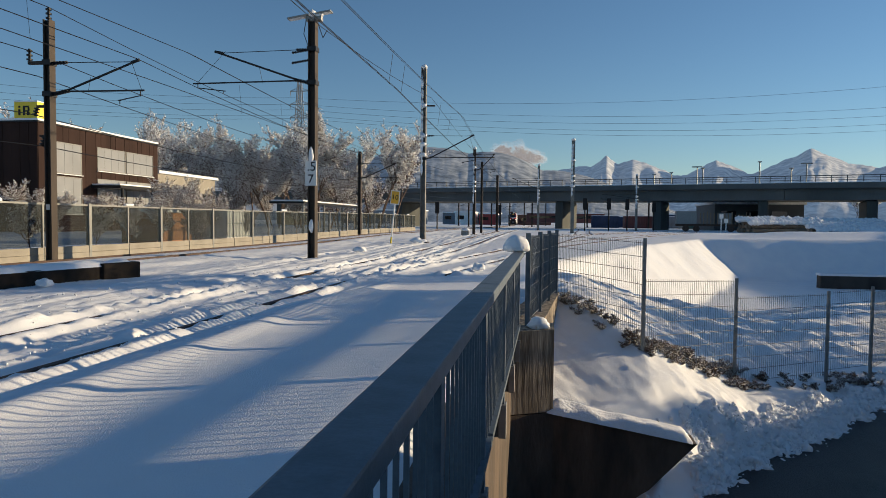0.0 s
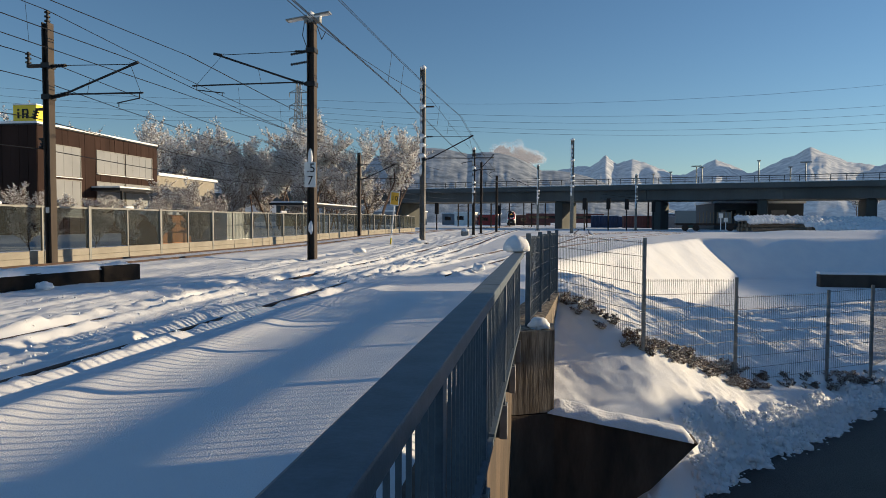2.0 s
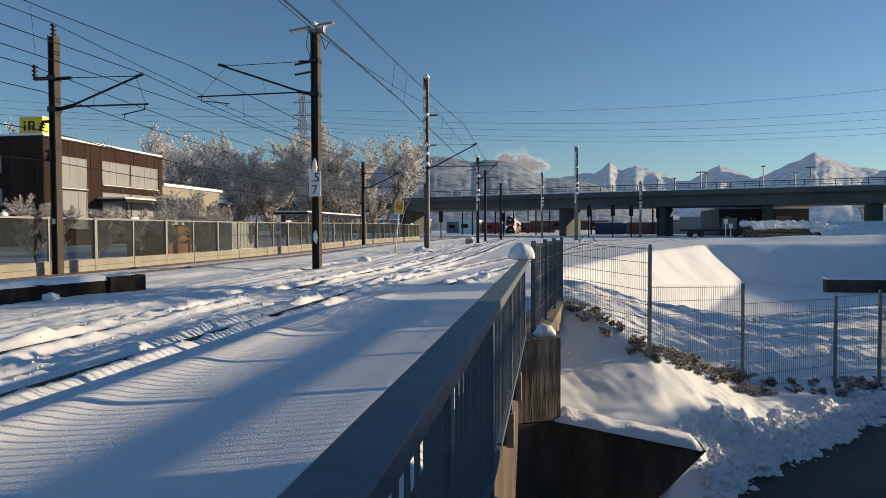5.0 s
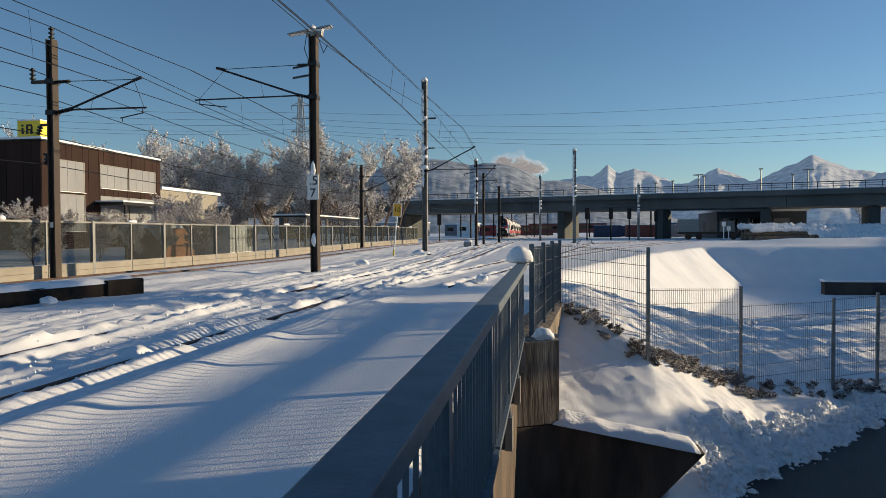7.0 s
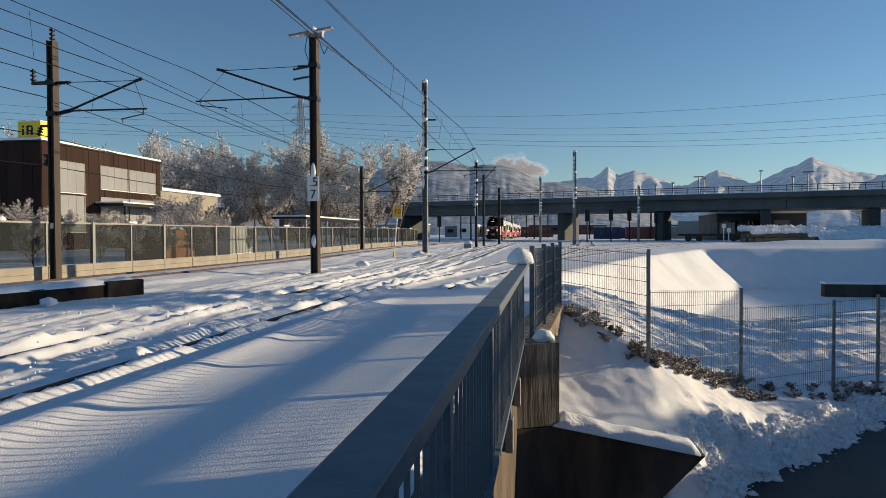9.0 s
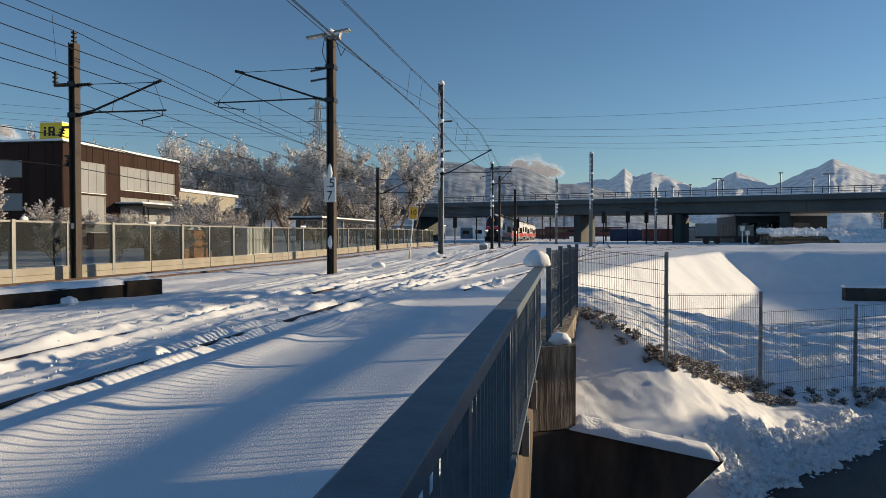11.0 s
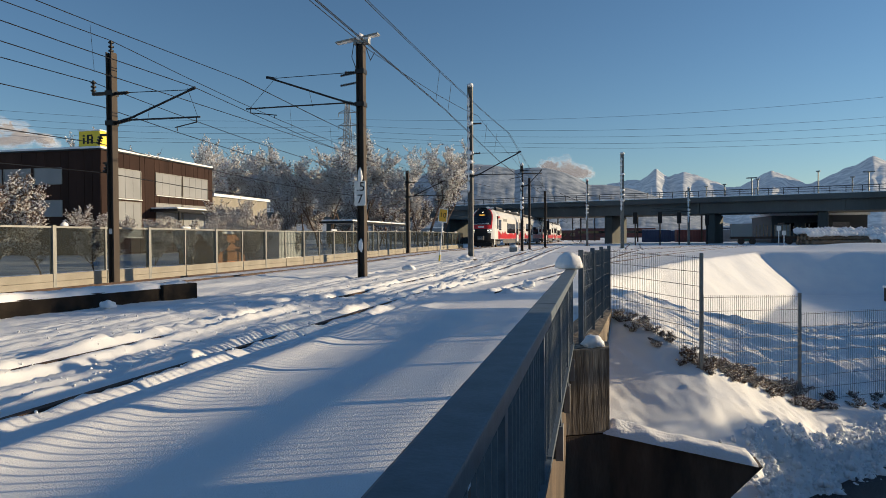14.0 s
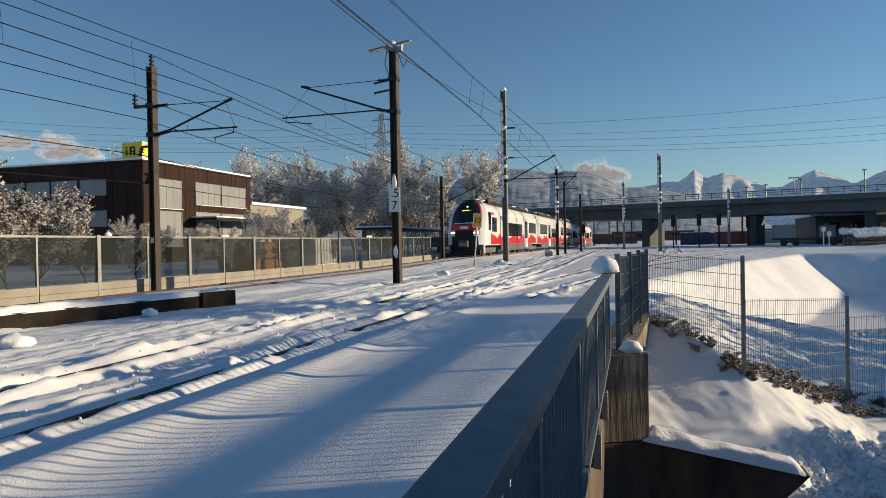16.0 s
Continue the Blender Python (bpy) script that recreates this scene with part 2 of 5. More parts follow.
def terrain(x, y):
    """Height of the snow at plan points (arrays)."""
    # track field with trodden, wavy snow
    left = 0.02 + 0.16 * step(25, 50, y) + 0 * x
    left = left + 0.10 * step(-9.2, -10.4, x) * step(-12.9, -12.3, x)
    rough = step(-2.9, -3.6, x) * step(-13.2, -8.8, x)
    left = left + rough * (0.06 * N1(x * 1.6, y * 0.18, 3) + 0.06 * N2(x * 5.5, y * 0.3, 4, 0.6) + 0.026 * N1(x * 12.0, y * 7.0, 3, 0.7))
    for tr, y0 in ((track_b, -50), (track_c, 15), (track_d, 29), (track_e, 46)):
        for g in (-0.7175, 0.7175):
            d = np.abs(x - tr(y) - g) + 9 * (y < y0)
            left = left - 0.13 * np.exp(-(d / 0.045) ** 2) * np.clip(0.35 + 1.8 * N1(y * 0.8, x * 0 + g * 9, 3), 0, 1) + 0.075 * np.exp(-((d - 0.2) / 0.10) ** 2) * (1 + 0.9 * N2(y * 2.3, x * 2.4, 4, 0.7)) * (1 - 0.55 * step(16, 32, y))
    d = np.abs(np.abs(x - track_a(y)) - 0.7175)
    left = left - 0.06 * np.exp(-(d / 0.07) ** 2)
    # snow plateau beside the railing, with its rounded edge
    wav = 0.10 * N1(y * 0.35, x * 0 + 2.0, 2)
    plat = step(-3.42 + wav, -2.85 + wav, x) * step(13.5, 8.5, y)
    berm = np.exp(-((x + 3.02 - wav) / 0.2) ** 2) * step(14.5, 10.0, y)
    left = left * (1 - plat) + (0.14 + 0.03 * N1(x * 0.5, y * 0.5, 2)) * plat + 0.07 * berm
    # the snow sinks towards the foot of the railing
    left = np.where(y < 12.3, left * (1 - 0.85 * step(-0.95, -0.55, x)) - 0.12 * step(-0.75, -0.4, x), left)
    # snow slope between the wing wall and the fence line
    yf = np.interp(x, [0.2, 0.8, 1.15, 1.44, 1.75, 2.2, 3.14, 5.1, 30], [12.1, 11.0, 10.45, 10.25, 10.35, 10.7, 11.55, 13.4, 37])
    zf = np.interp(x, [0.2, 0.8, 1.41, 2.2, 3.14, 5.1, 9.0], [-0.02, -0.2, -0.47, -0.92, -1.34, -1.55, -1.6])
    zw = np.interp(x, [0.1, 1.74, 2.4], [-0.95, -1.24, -1.4])
    k = np.clip((y - 8.0) / np.maximum(yf - 8.0, 0.3), 0, 1)
    near = zw + (zf - zw) * k ** 1.15
    b = step(0.9, 2.6, x)
    near = near * (1 - b) + (zf - 0.2 * np.clip(yf - y, 0, 5)) * b
    near = near + 0.05 * N1(x * 0.7, y * 0.7, 2) + 0.034 * N2(x * 2.6 + y * 1.5, (y - x) * 0.35, 4, 0.6) + 0.018 * N1(x * 5, y * 5, 3)
    # berm behind the fence, the lit track bank beyond it and the shaded far bank of the hollow
    yc = np.interp(x, [0.3, 2.14, 5.1, 10.8, 22], [15.0, 16.6, 19.0, 23.9, 30])
    zc = np.interp(x, [0.0, 0.8, 2.14, 5.1, 10.8, 22], [0.18, 0.06, -0.45, -1.15, -1.32, -1.2])
    k = np.clip((y - yf) / np.maximum(yc - yf, 0.5), 0, 1)
    berm = zf + (zc - zf) * (k * (1.5 - 0.5 * k * k)) ** 0.85
    berm = berm + (0.10 * N1(x * 0.9, y * 0.9, 3, 0.6) + 0.085 * N2(x * 3.1, y * 3.1, 4, 0.62)) * step(0, 0.6, y - yf)
    xe = 0.6 + (y - 24) * 0.39
    track_bank = 0.14 - 0.8 * np.maximum(0, x - xe + 0.3 * N1(x * 0.3, y * 0.3, 3)) + 0.05 * N2(x * 0.9, y * 0.9, 4)
    far_bank = 0.2 - 0.8 * np.maximum(0, 51 + 0.12 * (x - 11) + 0.25 * N2(x * 0.2, y * 0.2, 3) - y)
    back = zc - 0.5 * np.maximum(0, y - yc - 0.4) + 0.06 * N1(x, y, 3)
    hollow = np.maximum(np.maximum(np.minimum(track_bank, 0.16), far_bank), -2.5 + 0.08 * N1(x * 0.3, y * 0.3, 3))
    hollow = np.maximum(hollow, np.where(y > yc, back, -9))
    b = step(-0.3, 0.5, y - yc)
    foot = berm * (1 - b) + np.maximum(hollow, np.where(x < xe, -9, -2.5)) * b
    front = np.where(y > yf, foot, near)
    s = (x - 1.8) * -0.73 + (y - 7.65) * 0.683
    front = ROAD_Z - 0.12 + (front - ROAD_Z + 0.12) * step(-0.05, 1.3, s)
    pile = np.exp(-((s - 0.6) / 0.5) ** 2) * (0.1 + 0.9 * step(1.45, 2.1, x))
    front = front + pile * (0.15 + 0.2 * N2(x * 1.6, y * 1.6, 3, 0.55) + 0.2 * N1(x * 5.6, y * 5.6, 4, 0.68))
    pit = -1.36 - 0.9 * (1.71 - x) + 0.1 * N2(x * 3, y * 3, 2)
    front = np.where((y < 7.95) & (x < 1.7), np.minimum(front, np.maximum(pit, -2.6)), front)
    front = front - 1.0 * step(-0.1, -1.2, s) * step(9.0, 7.0, y)
    # unseen bank across the road, shaped to shade the pile and near snow
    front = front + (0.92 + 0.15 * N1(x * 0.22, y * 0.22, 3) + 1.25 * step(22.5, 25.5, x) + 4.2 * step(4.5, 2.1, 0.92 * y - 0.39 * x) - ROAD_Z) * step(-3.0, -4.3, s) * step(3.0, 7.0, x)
    far = step(52, 56, y - 0.12 * (x - 11) + 0 * x)
    for tr, y0 in ((track_d, 29), (track_e, 46)):
        for g in (-0.75, 0.75):
            d = np.abs(x - tr(y) - g) + 9 * (y < y0) + 9 * (y > 95)
            front = front + 0.12 * np.exp(-((d - 0.3) / 0.2) ** 2)
    right = front * (1 - far) + (0.22 + 0.12 * N1(x * 0.25, y * 0.2, 3)) * far
    right = right + 1.25 * np.exp(-((y - 60 - 0.1 * x + 2 * N1(x * 0.1, y * 0.1, 2)) / 4.5) ** 2) * step(22, 33, x) * step(90, 60, x) + 0.5 * np.exp(-((y - 57) / 2.5) ** 2) * step(12, 20, x) * step(34, 24, x)
    xw = np.interp(y, [0, 7.66, 7.92, 8.4, 12.15, 12.3], [-0.52, -0.52, -0.1, -0.06, 0.08, 0.0])
    side = step(-0.02, 0.05, x - xw)
    side = np.where(y > 12.25, step(-0.4, 0.5, x - np.maximum(0, y - 20) * 0.28), side)
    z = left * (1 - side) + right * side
    out = step(30, 60, y - 0.4 * x) * step(60, 160, np.abs(x))
    return z * (1 - out) + 0.2 * out


def axis(segments):
    vals = []
    for a, b, stepw in segments:
        n = max(1, round((b - a) / stepw))
        vals += list(np.linspace(a, b, n, endpoint=False))
    return np.array(vals + [segments[-1][1]])


def build_ground():
    xs = axis([(-3000, -600, 400), (-600, -100, 50), (-100, -30, 7), (-30, -13, 0.6), (-13, -8, 0.14), (-8, -2.2, 0.055), (-2.2, -0.5, 0.09), (-0.5, -0.2, 0.03), (-0.2, 7, 0.05), (7, 18, 0.16), (18, 60, 1.2), (60, 200, 20), (200, 3000, 350)])
    ys = axis([(-300, -20, 40), (-20, 1, 1.5), (1, 7.5, 0.065), (7.5, 13.5, 0.05), (13.5, 30, 0.11), (30, 60, 0.3), (60, 150, 2), (150, 400, 12), (400, 4200, 380)])
    gx, gy = np.meshgrid(xs, ys)
    gz = terrain(gx, gy)
    nx, ny = len(xs), len(ys)
    co = np.stack([gx, gy, gz], -1).reshape(-1, 3)
    i = np.arange(nx * ny).reshape(ny, nx)
    q = np.stack([i[:-1, :-1], i[:-1, 1:], i[1:, 1:], i[1:, :-1]], -1).reshape(-1, 4)
    me = bpy.data.meshes.new("ground")
    me.vertices.add(len(co))
    me.vertices.foreach_set("co", co.ravel())
    me.loops.add(q.size)
    me.loops.foreach_set("vertex_index", q.ravel())
    me.polygons.add(len(q))
    me.polygons.foreach_set("loop_start", np.arange(0, q.size, 4))
    me.polygons.foreach_set("loop_total", np.full(len(q), 4))
    me.polygons.foreach_set("use_smooth", np.ones(len(q), bool))
    me.update()
    me.validate()
    me.materials.append(SNOW)
    tagged(new("ground", me), "trodden white snow over tracks and banks", "snow", kind="structure")


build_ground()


# ---- concrete walls of the underpass ----
def build_walls():
    ob = part("retaining_wall", prism([(-0.62, 7.5), (0.12, 7.85), (0.12, 8.4), (-0.02, 8.4), (0.26, 12.15), (-0.1, 12.15), (-0.62, 8.3)], -0.96, 0.0), CONCRETE)
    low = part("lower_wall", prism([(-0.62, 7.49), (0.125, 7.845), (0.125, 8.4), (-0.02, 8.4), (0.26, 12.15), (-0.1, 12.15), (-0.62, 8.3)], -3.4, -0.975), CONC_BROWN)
    tagged(low, "dark brown concrete foot of the retaining wall", "wall", kind="structure")
    tagged(ob, "stained grey concrete retaining wall carrying the railing", "wall", kind="structure")
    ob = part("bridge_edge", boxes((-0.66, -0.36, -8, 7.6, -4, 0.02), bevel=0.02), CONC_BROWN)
    tagged(ob, "grey concrete bridge edge beam under the railing", "wall", kind="structure")
    bm = bmesh.new()
    v = [bm.verts.new(p) for p in ((0.1, 7.85, -2.95), (0.32, 7.85, -2.8), (1.74, 7.85, -1.25), (0.1, 7.85, -0.965))]
    f = bm.faces.new(v)
    g = bmesh.ops.extrude_face_region(bm, geom=[f])
    bmesh.ops.translate(bm, vec=(0, 0.35, 0), verts=[e for e in g["geom"] if isinstance(e, bmesh.types.BMVert)])
    bmesh.ops.recalc_face_normals(bm, faces=bm.faces)
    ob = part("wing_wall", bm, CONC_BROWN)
    tagged(ob, "dark brown concrete wing wall below the snow slope", "wall", kind="structure")
    bm = bmesh.new()
    pts = [(1.0, 7.2), (13.4, 20.9), (40, 24), (40, -30), (-3, -30), (-3, 6.6)]
    vs = [bm.verts.new((x, y, ROAD_Z)) for x, y in pts]
    bm.faces.new(vs)
    bmesh.ops.recalc_face_normals(bm, faces=bm.faces)
    ob = part("road", bm, ASPHALT)
    tagged(ob, "wet dark asphalt road beside the snow bank", "road", kind="structure")


build_walls()


# ---- steel railing ----
def build_railing():
    t = thing("railing", "grey galvanised steel railing with flat handrail and pickets", "railing")
    x0, x1, zt = -0.357, -0.242, 0.91
    for ya, yb in ((-2.5, 3.66), (3.668, 7.78)):
        bm = box(bmesh.new(), x0, x1, ya, yb, zt - 0.055, zt, bevel=0.007)
        part("handrail", bm, GALV, t)
        xm = (x0 + x1) / 2
        part("bottom_rail", boxes((xm - 0.012, xm + 0.03, ya + 0.02, yb - 0.02, 0.03, 0.07)), GALV, t)
    xm = -0.30
    pk = emit_mesh("picket", boxes((-0.006, 0.006, -0.006, 0.006, 0.05, zt - 0.05)), GALV)
    y = 0.05
    posts = [-2.4, 0.52, 1.86, 3.3, 4.95, 6.3, 7.70]
    while y < 7.7:
        if min(abs(y - p) for p in posts) > 0.05:
            ob = new("picket", pk)
            ob.parent = t
            ob.location = (xm, y, 0)
        y += 0.108
    for p in posts:
        part("post", boxes((xm - 0.06, xm + 0.02, p - 0.03, p + 0.03, -0.35, zt - 0.05), bevel=0.004), GALV, t)
        part("foot_plate", boxes((xm - 0.02, xm + 0.035, p - 0.06, p + 0.06, -0.35, -0.1), bevel=0.004), STEEL_GREY, t)
    bm = bmesh.new()
    lump(bm, (-0.33, 7.72, 0.93), (0.15, 0.17, 0.17), 3, 3, 0.2, 0.15)
    part("snow_cap", bm, SNOWCAP, t, "rounded white snow cap", smooth=True)


build_railing()


# ---- mesh fences ----
def fence_panel(parent, a, b, za, zb, h):
    """A welded wire panel between two plan points; za, zb: its top at each end."""
    bm = bmesh.new()
    d = math.hypot(b[0] - a[0], b[1] - a[1])
    n = int(d / 0.05)
    P = lambda k, z: (a[0] + (b[0] - a[0]) * k, a[1] + (b[1] - a[1]) * k, z)
    for i in range(n + 1):
        k = i / n
        zt = za + (zb - za) * k
        rod(bm, P(k, zt), P(k, zt - h), 0.0028, 3)
    for j in range(int(h / 0.2) + 1):
        rod(bm, P(0, za - 0.03 - j * 0.2), P(1, zb - 0.03 - j * 0.2), 0.0042, 4)
    return tagged(part("wire_panel", bm, STEEL_GREY, parent), kind="stuff")


def fence_post(parent, x, y, z0, z1):
    return part("fence_post", boxes((x - 0.024, x + 0.024, y - 0.02, y + 0.02, z0, z1), bevel=0.004), STEEL_GREY, parent)


def build_fences():
    t = thing("mesh_fence", "grey welded wire mesh fence stepping down the snowy slope", "fence")
    ps = [(0.2, 12.1), (1.41, 9.9), (3.14, 11.65), (5.09, 13.0), (6.05, 13.5), (7.4, 15.4), (8.8, 17.3)]
    tops = [(1.05, 1.0), (0.45, 0.33), (0.05, 0.02), (0.05, 0.08), (0.02, -0.05), (-0.05, -0.1)]
    hs = [1.5, 1.6, 1.5, 1.45, 1.45, 1.4]
    for i, ((za, zb), h) in enumerate(zip(tops, hs)):
        fence_panel(t, ps[i], ps[i + 1], za, zb, h)
    pt = [1.08, 1.04, 0.36, 0.06, 0.12, 0.05, 0.0]
    for (x, y), z in zip(ps, pt):
        fence_post(t, x, y, float(terrain(np.array([x]), np.array([y]))[0]) - 0.3, z)
    t = thing("wall_fence", "dense grey wire mesh fence on the retaining wall", "fence")
    q = [(-0.2, 8.1), (-0.07, 9.45), (0.06, 10.8), (0.2, 12.05)]
    for i in range(3):
        fence_panel(t, q[i], q[i + 1], 1.09, 1.07, 1.05)
        for k in range(14):
            f = (k + 0.5) / 14
            x, y = q[i][0] + (q[i + 1][0] - q[i][0]) * f, q[i][1] + (q[i + 1][1] - q[i][1]) * f
            part("slat", boxes((x - 0.004, x + 0.004, y - 0.03, y + 0.03, 0.06, 1.06)), GALV, t)
    for x, y in q:
        part("fence_post", boxes((x - 0.03, x + 0.03, y - 0.03, y + 0.03, -0.05, 1.12), bevel=0.004), GALV, t)


build_fences()


# ---- lying snow on walls and ground ----
def snow_strip(length, width, h, seed, step_w=0.07):
    """A soft uneven bed of snow along +y, rounded at its edges."""
    bm = bmesh.new()
    ny, nx = max(4, int(length / step_w)), 9
    g = {}
    for j in range(ny + 1):
        for i in range(nx + 1):
            u = -1 + 2 * i / nx
            y = length * j / ny
            n = noise.noise(Vector((u * width * 2, y * 1.6, seed))) * 0.6 + noise.noise(Vector((u * width * 5, y * 5, seed + 4))) * 0.3
            edge = max(0.0, 1 - abs(u) ** 5) * min(1.0, j / 2, (ny - j) / 2)
            w = width / 2 * (1 + 0.12 * noise.noise(Vector((u, y * 2.2, seed + 9))))
            g[(j, i)] = bm.verts.new((u * w, y, max(0.0, h * edge * (0.85 + n)) - 0.02 * (abs(u) > 0.95)))
    for j in range(ny):
        for i in range(nx):
            bm.faces.new((g[(j, i)], g[(j, i + 1)], g[(j + 1, i + 1)], g[(j + 1, i)]))
    return bm


def clods(name, label, x, y, z, size, rs):
    """Loose angular lumps of snow as one joined mesh."""
    base = bmesh.new()
    bmesh.ops.create_icosphere(base, subdivisions=1, radius=1)
    bv = np.array([v.co for v in base.verts])
    bf = np.array([[v.index for v in f.verts] for f in base.faces])
    base.free()
    vs, fs = [], []
    for i in range(len(x)):
        k = bv * (1 + 0.5 * (rs.rand(len(bv), 1) - 0.5)) * size[i] * rs.uniform(0.6, 1.3, 3) + np.array([x[i], y[i], z[i] + size[i] * 0.15])
        fs.append(bf + i * len(bv))
        vs.append(k)
    me = bpy.data.meshes.new(name)
    me.from_pydata(np.concatenate(vs).tolist(), [], np.concatenate(fs).tolist())
    me.materials.append(SNOWCAP)
    me.polygons.foreach_set("use_smooth", [True] * len(me.polygons))
    tagged(new(name, me), label, "snow", kind="stuff")


def snow_lumps():
    rng = random.Random(5)
    for c, r, lab in (((-0.06, 7.98, 0.02), (0.13, 0.16, 0.11), "thick white snow pad on the wall end"),
                      ((-6.8, 24.0, 0.12), (0.24, 0.2, 0.17), "lone snow-covered block beside the tracks"),
                      ((-7.8, 6.9, 0.06), (0.24, 0.22, 0.15), "small heap of snow beside the tracks"),
                      ((-1.6, 16.2, 0.1), (0.16, 0.16, 0.16), "small heap of snow beside the tracks"),
                      ((-8.75, 10.6, 0.05), (0.14, 0.12, 0.12), "small heap of snow beside the tracks"),
                      ((-6.4, 33.5, 0.2), (0.4, 0.26, 0.2), "snow heap at the mast foot")):
        bm = lump(bmesh.new(), (0, 0, 0), r, rng.random() * 9, 3, 0.35, 0.3)
        tagged(part("snow_mound", bm, SNOWCAP, smooth=True, at=pose(*c)), lab, "snow")
    ob = part("snow_edge", snow_strip(1.66, 0.4, 0.1, 12, 0.05), SNOWCAP, smooth=True, at=pose(0.05, 7.99, -0.945, -9.4, 0, -90))
    tagged(ob, "rounded snow rim on the wing wall top", "snow")
    # ploughed clods along the road edge, crumbs between the rails
    rs = np.random.RandomState(4)
    n = 12000
    u = rs.uniform(-0.9, 9.5, n)
    q = np.abs(rs.normal(0.3, 0.5, n)) - 0.06
    x, y = 1.8 + u * 0.683 - q * 0.73, 7.65 + u * 0.73 + q * 0.683
    z = terrain(x, y)
    ok = (q < 0.95) & (y > 7.6) & ((x > 1.75) | (rs.rand(n) < 0.06)) & (z > ROAD_Z - 0.05)
    clods("snow_clods", "ploughed clods of snow along the road edge", x[ok], y[ok], z[ok], rs.gamma(1.3, 0.011, ok.sum()) + 0.006, rs)
    n = 2400
    y = 3.5 + 30 * rs.rand(n) ** 1.6
    lane = rs.choice([-4.0, -5.45, -4.6, -6.6, -7.6, -5.0], n)
    x = lane + rs.normal(0, 0.22, n) + 0.014 * (y - 5)
    clods("snow_crumbs", "small crumbs of trodden snow between the rails", x, y, terrain(x, y), rs.gamma(1.2, 0.004, n) + 0.003, rs)
    # low beam with snow beside the track
    bm = box(bmesh.new(), -0.25, 0.25, -9.0, 0.0, -0.3, 0.26, bevel=0.02)
    t = thing("platform_beam", "dark concrete platform beam with snow on top", "platform", at=pose(-8.95, 13.25, 0.02, 0, 0, -11))
    part("beam", bm, BEAM, t)
    part("end_block", boxes((-0.29, 0.33, -0.9, 0.06, -0.3, 0.3), bevel=0.03), BEAM, t)
    part("snow_cover", snow_strip(9.0, 0.52, 0.1, 3), SNOWCAP, t, "soft white snow cover", smooth=True, at=pose(0, -9.0, 0.258))
    # brown stone slab in the slope
    bm = bmesh.new()
    lump(bm, (0, 0, 0), (0.28, 0.18, 0.09), 2, 2, 0.5, 0.9)
    tagged(part("stone", bm, mat("brown_stone", (0.16, 0.09, 0.05), (0.08, 0.05, 0.035), scale=5, rough=0.8, bump=0.6), at=pose(2.35, 10.05, -1.32, 5, 8, 20)), "brown flat stone sticking out of the snow", "stone")


snow_lumps()


# ---- rails ----
def build_rails():
    for tr, y0, y1, lab in ((track_a, -6, 330, "railway track with rusty rails beside the barrier"), (track_b, -6, 330, "snow-covered railway track with dark rails"), (track_c, 15, 300, "snow-covered railway track branching off"), (track_d, 30, 96, "snow-covered siding on the yard side"), (track_e, 47, 96, "snow-covered siding on the yard side")):
        t = thing("railway_track", lab, "track", "railway tracks")
        for g in (-0.7175, 0.7175):
            ys = list(np.arange(y0, 60, 1.0)) + list(np.arange(60, y1, 4.0))
            bm = bmesh.new()
            prev = None
            for y in ys:
                x = float(tr(np.array(y))) + g
                zg = 0.02 + 0.16 * float(step(25, 50, np.array(y)))
                z = zg + (0.14 if tr is track_a else 0.022 + 0.015 * float(step(18, 30, np.array(y))))
                w = 0.036
                ring = [bm.verts.new(p) for p in ((x - w, y, z - 0.16), (x + w, y, z - 0.16), (x + w, y, z), (x - w, y, z))]
                if prev:
                    for i in range(4):
                        bm.faces.new((prev[i], prev[(i + 1) % 4], ring[(i + 1) % 4], ring[i]))
                prev = ring
            bmesh.ops.recalc_face_normals(bm, faces=bm.faces)
            part("rail", bm, RUST, t)


build_rails()


# ---- overhead line masts ----
def insul(bm, a, b, r=0.055, k=5):
    """Ribbed insulator between two points."""
    a, b = Vector(a), Vector(b)
    rod(bm, a, b, r * 0.45, 6)
    for i in range(k):
        p = a.lerp(b, (i + 0.5) / k)
        d = (b - a).normalized() * 0.02
        rod(bm, p - d, p + d, r, 8)
    return bm


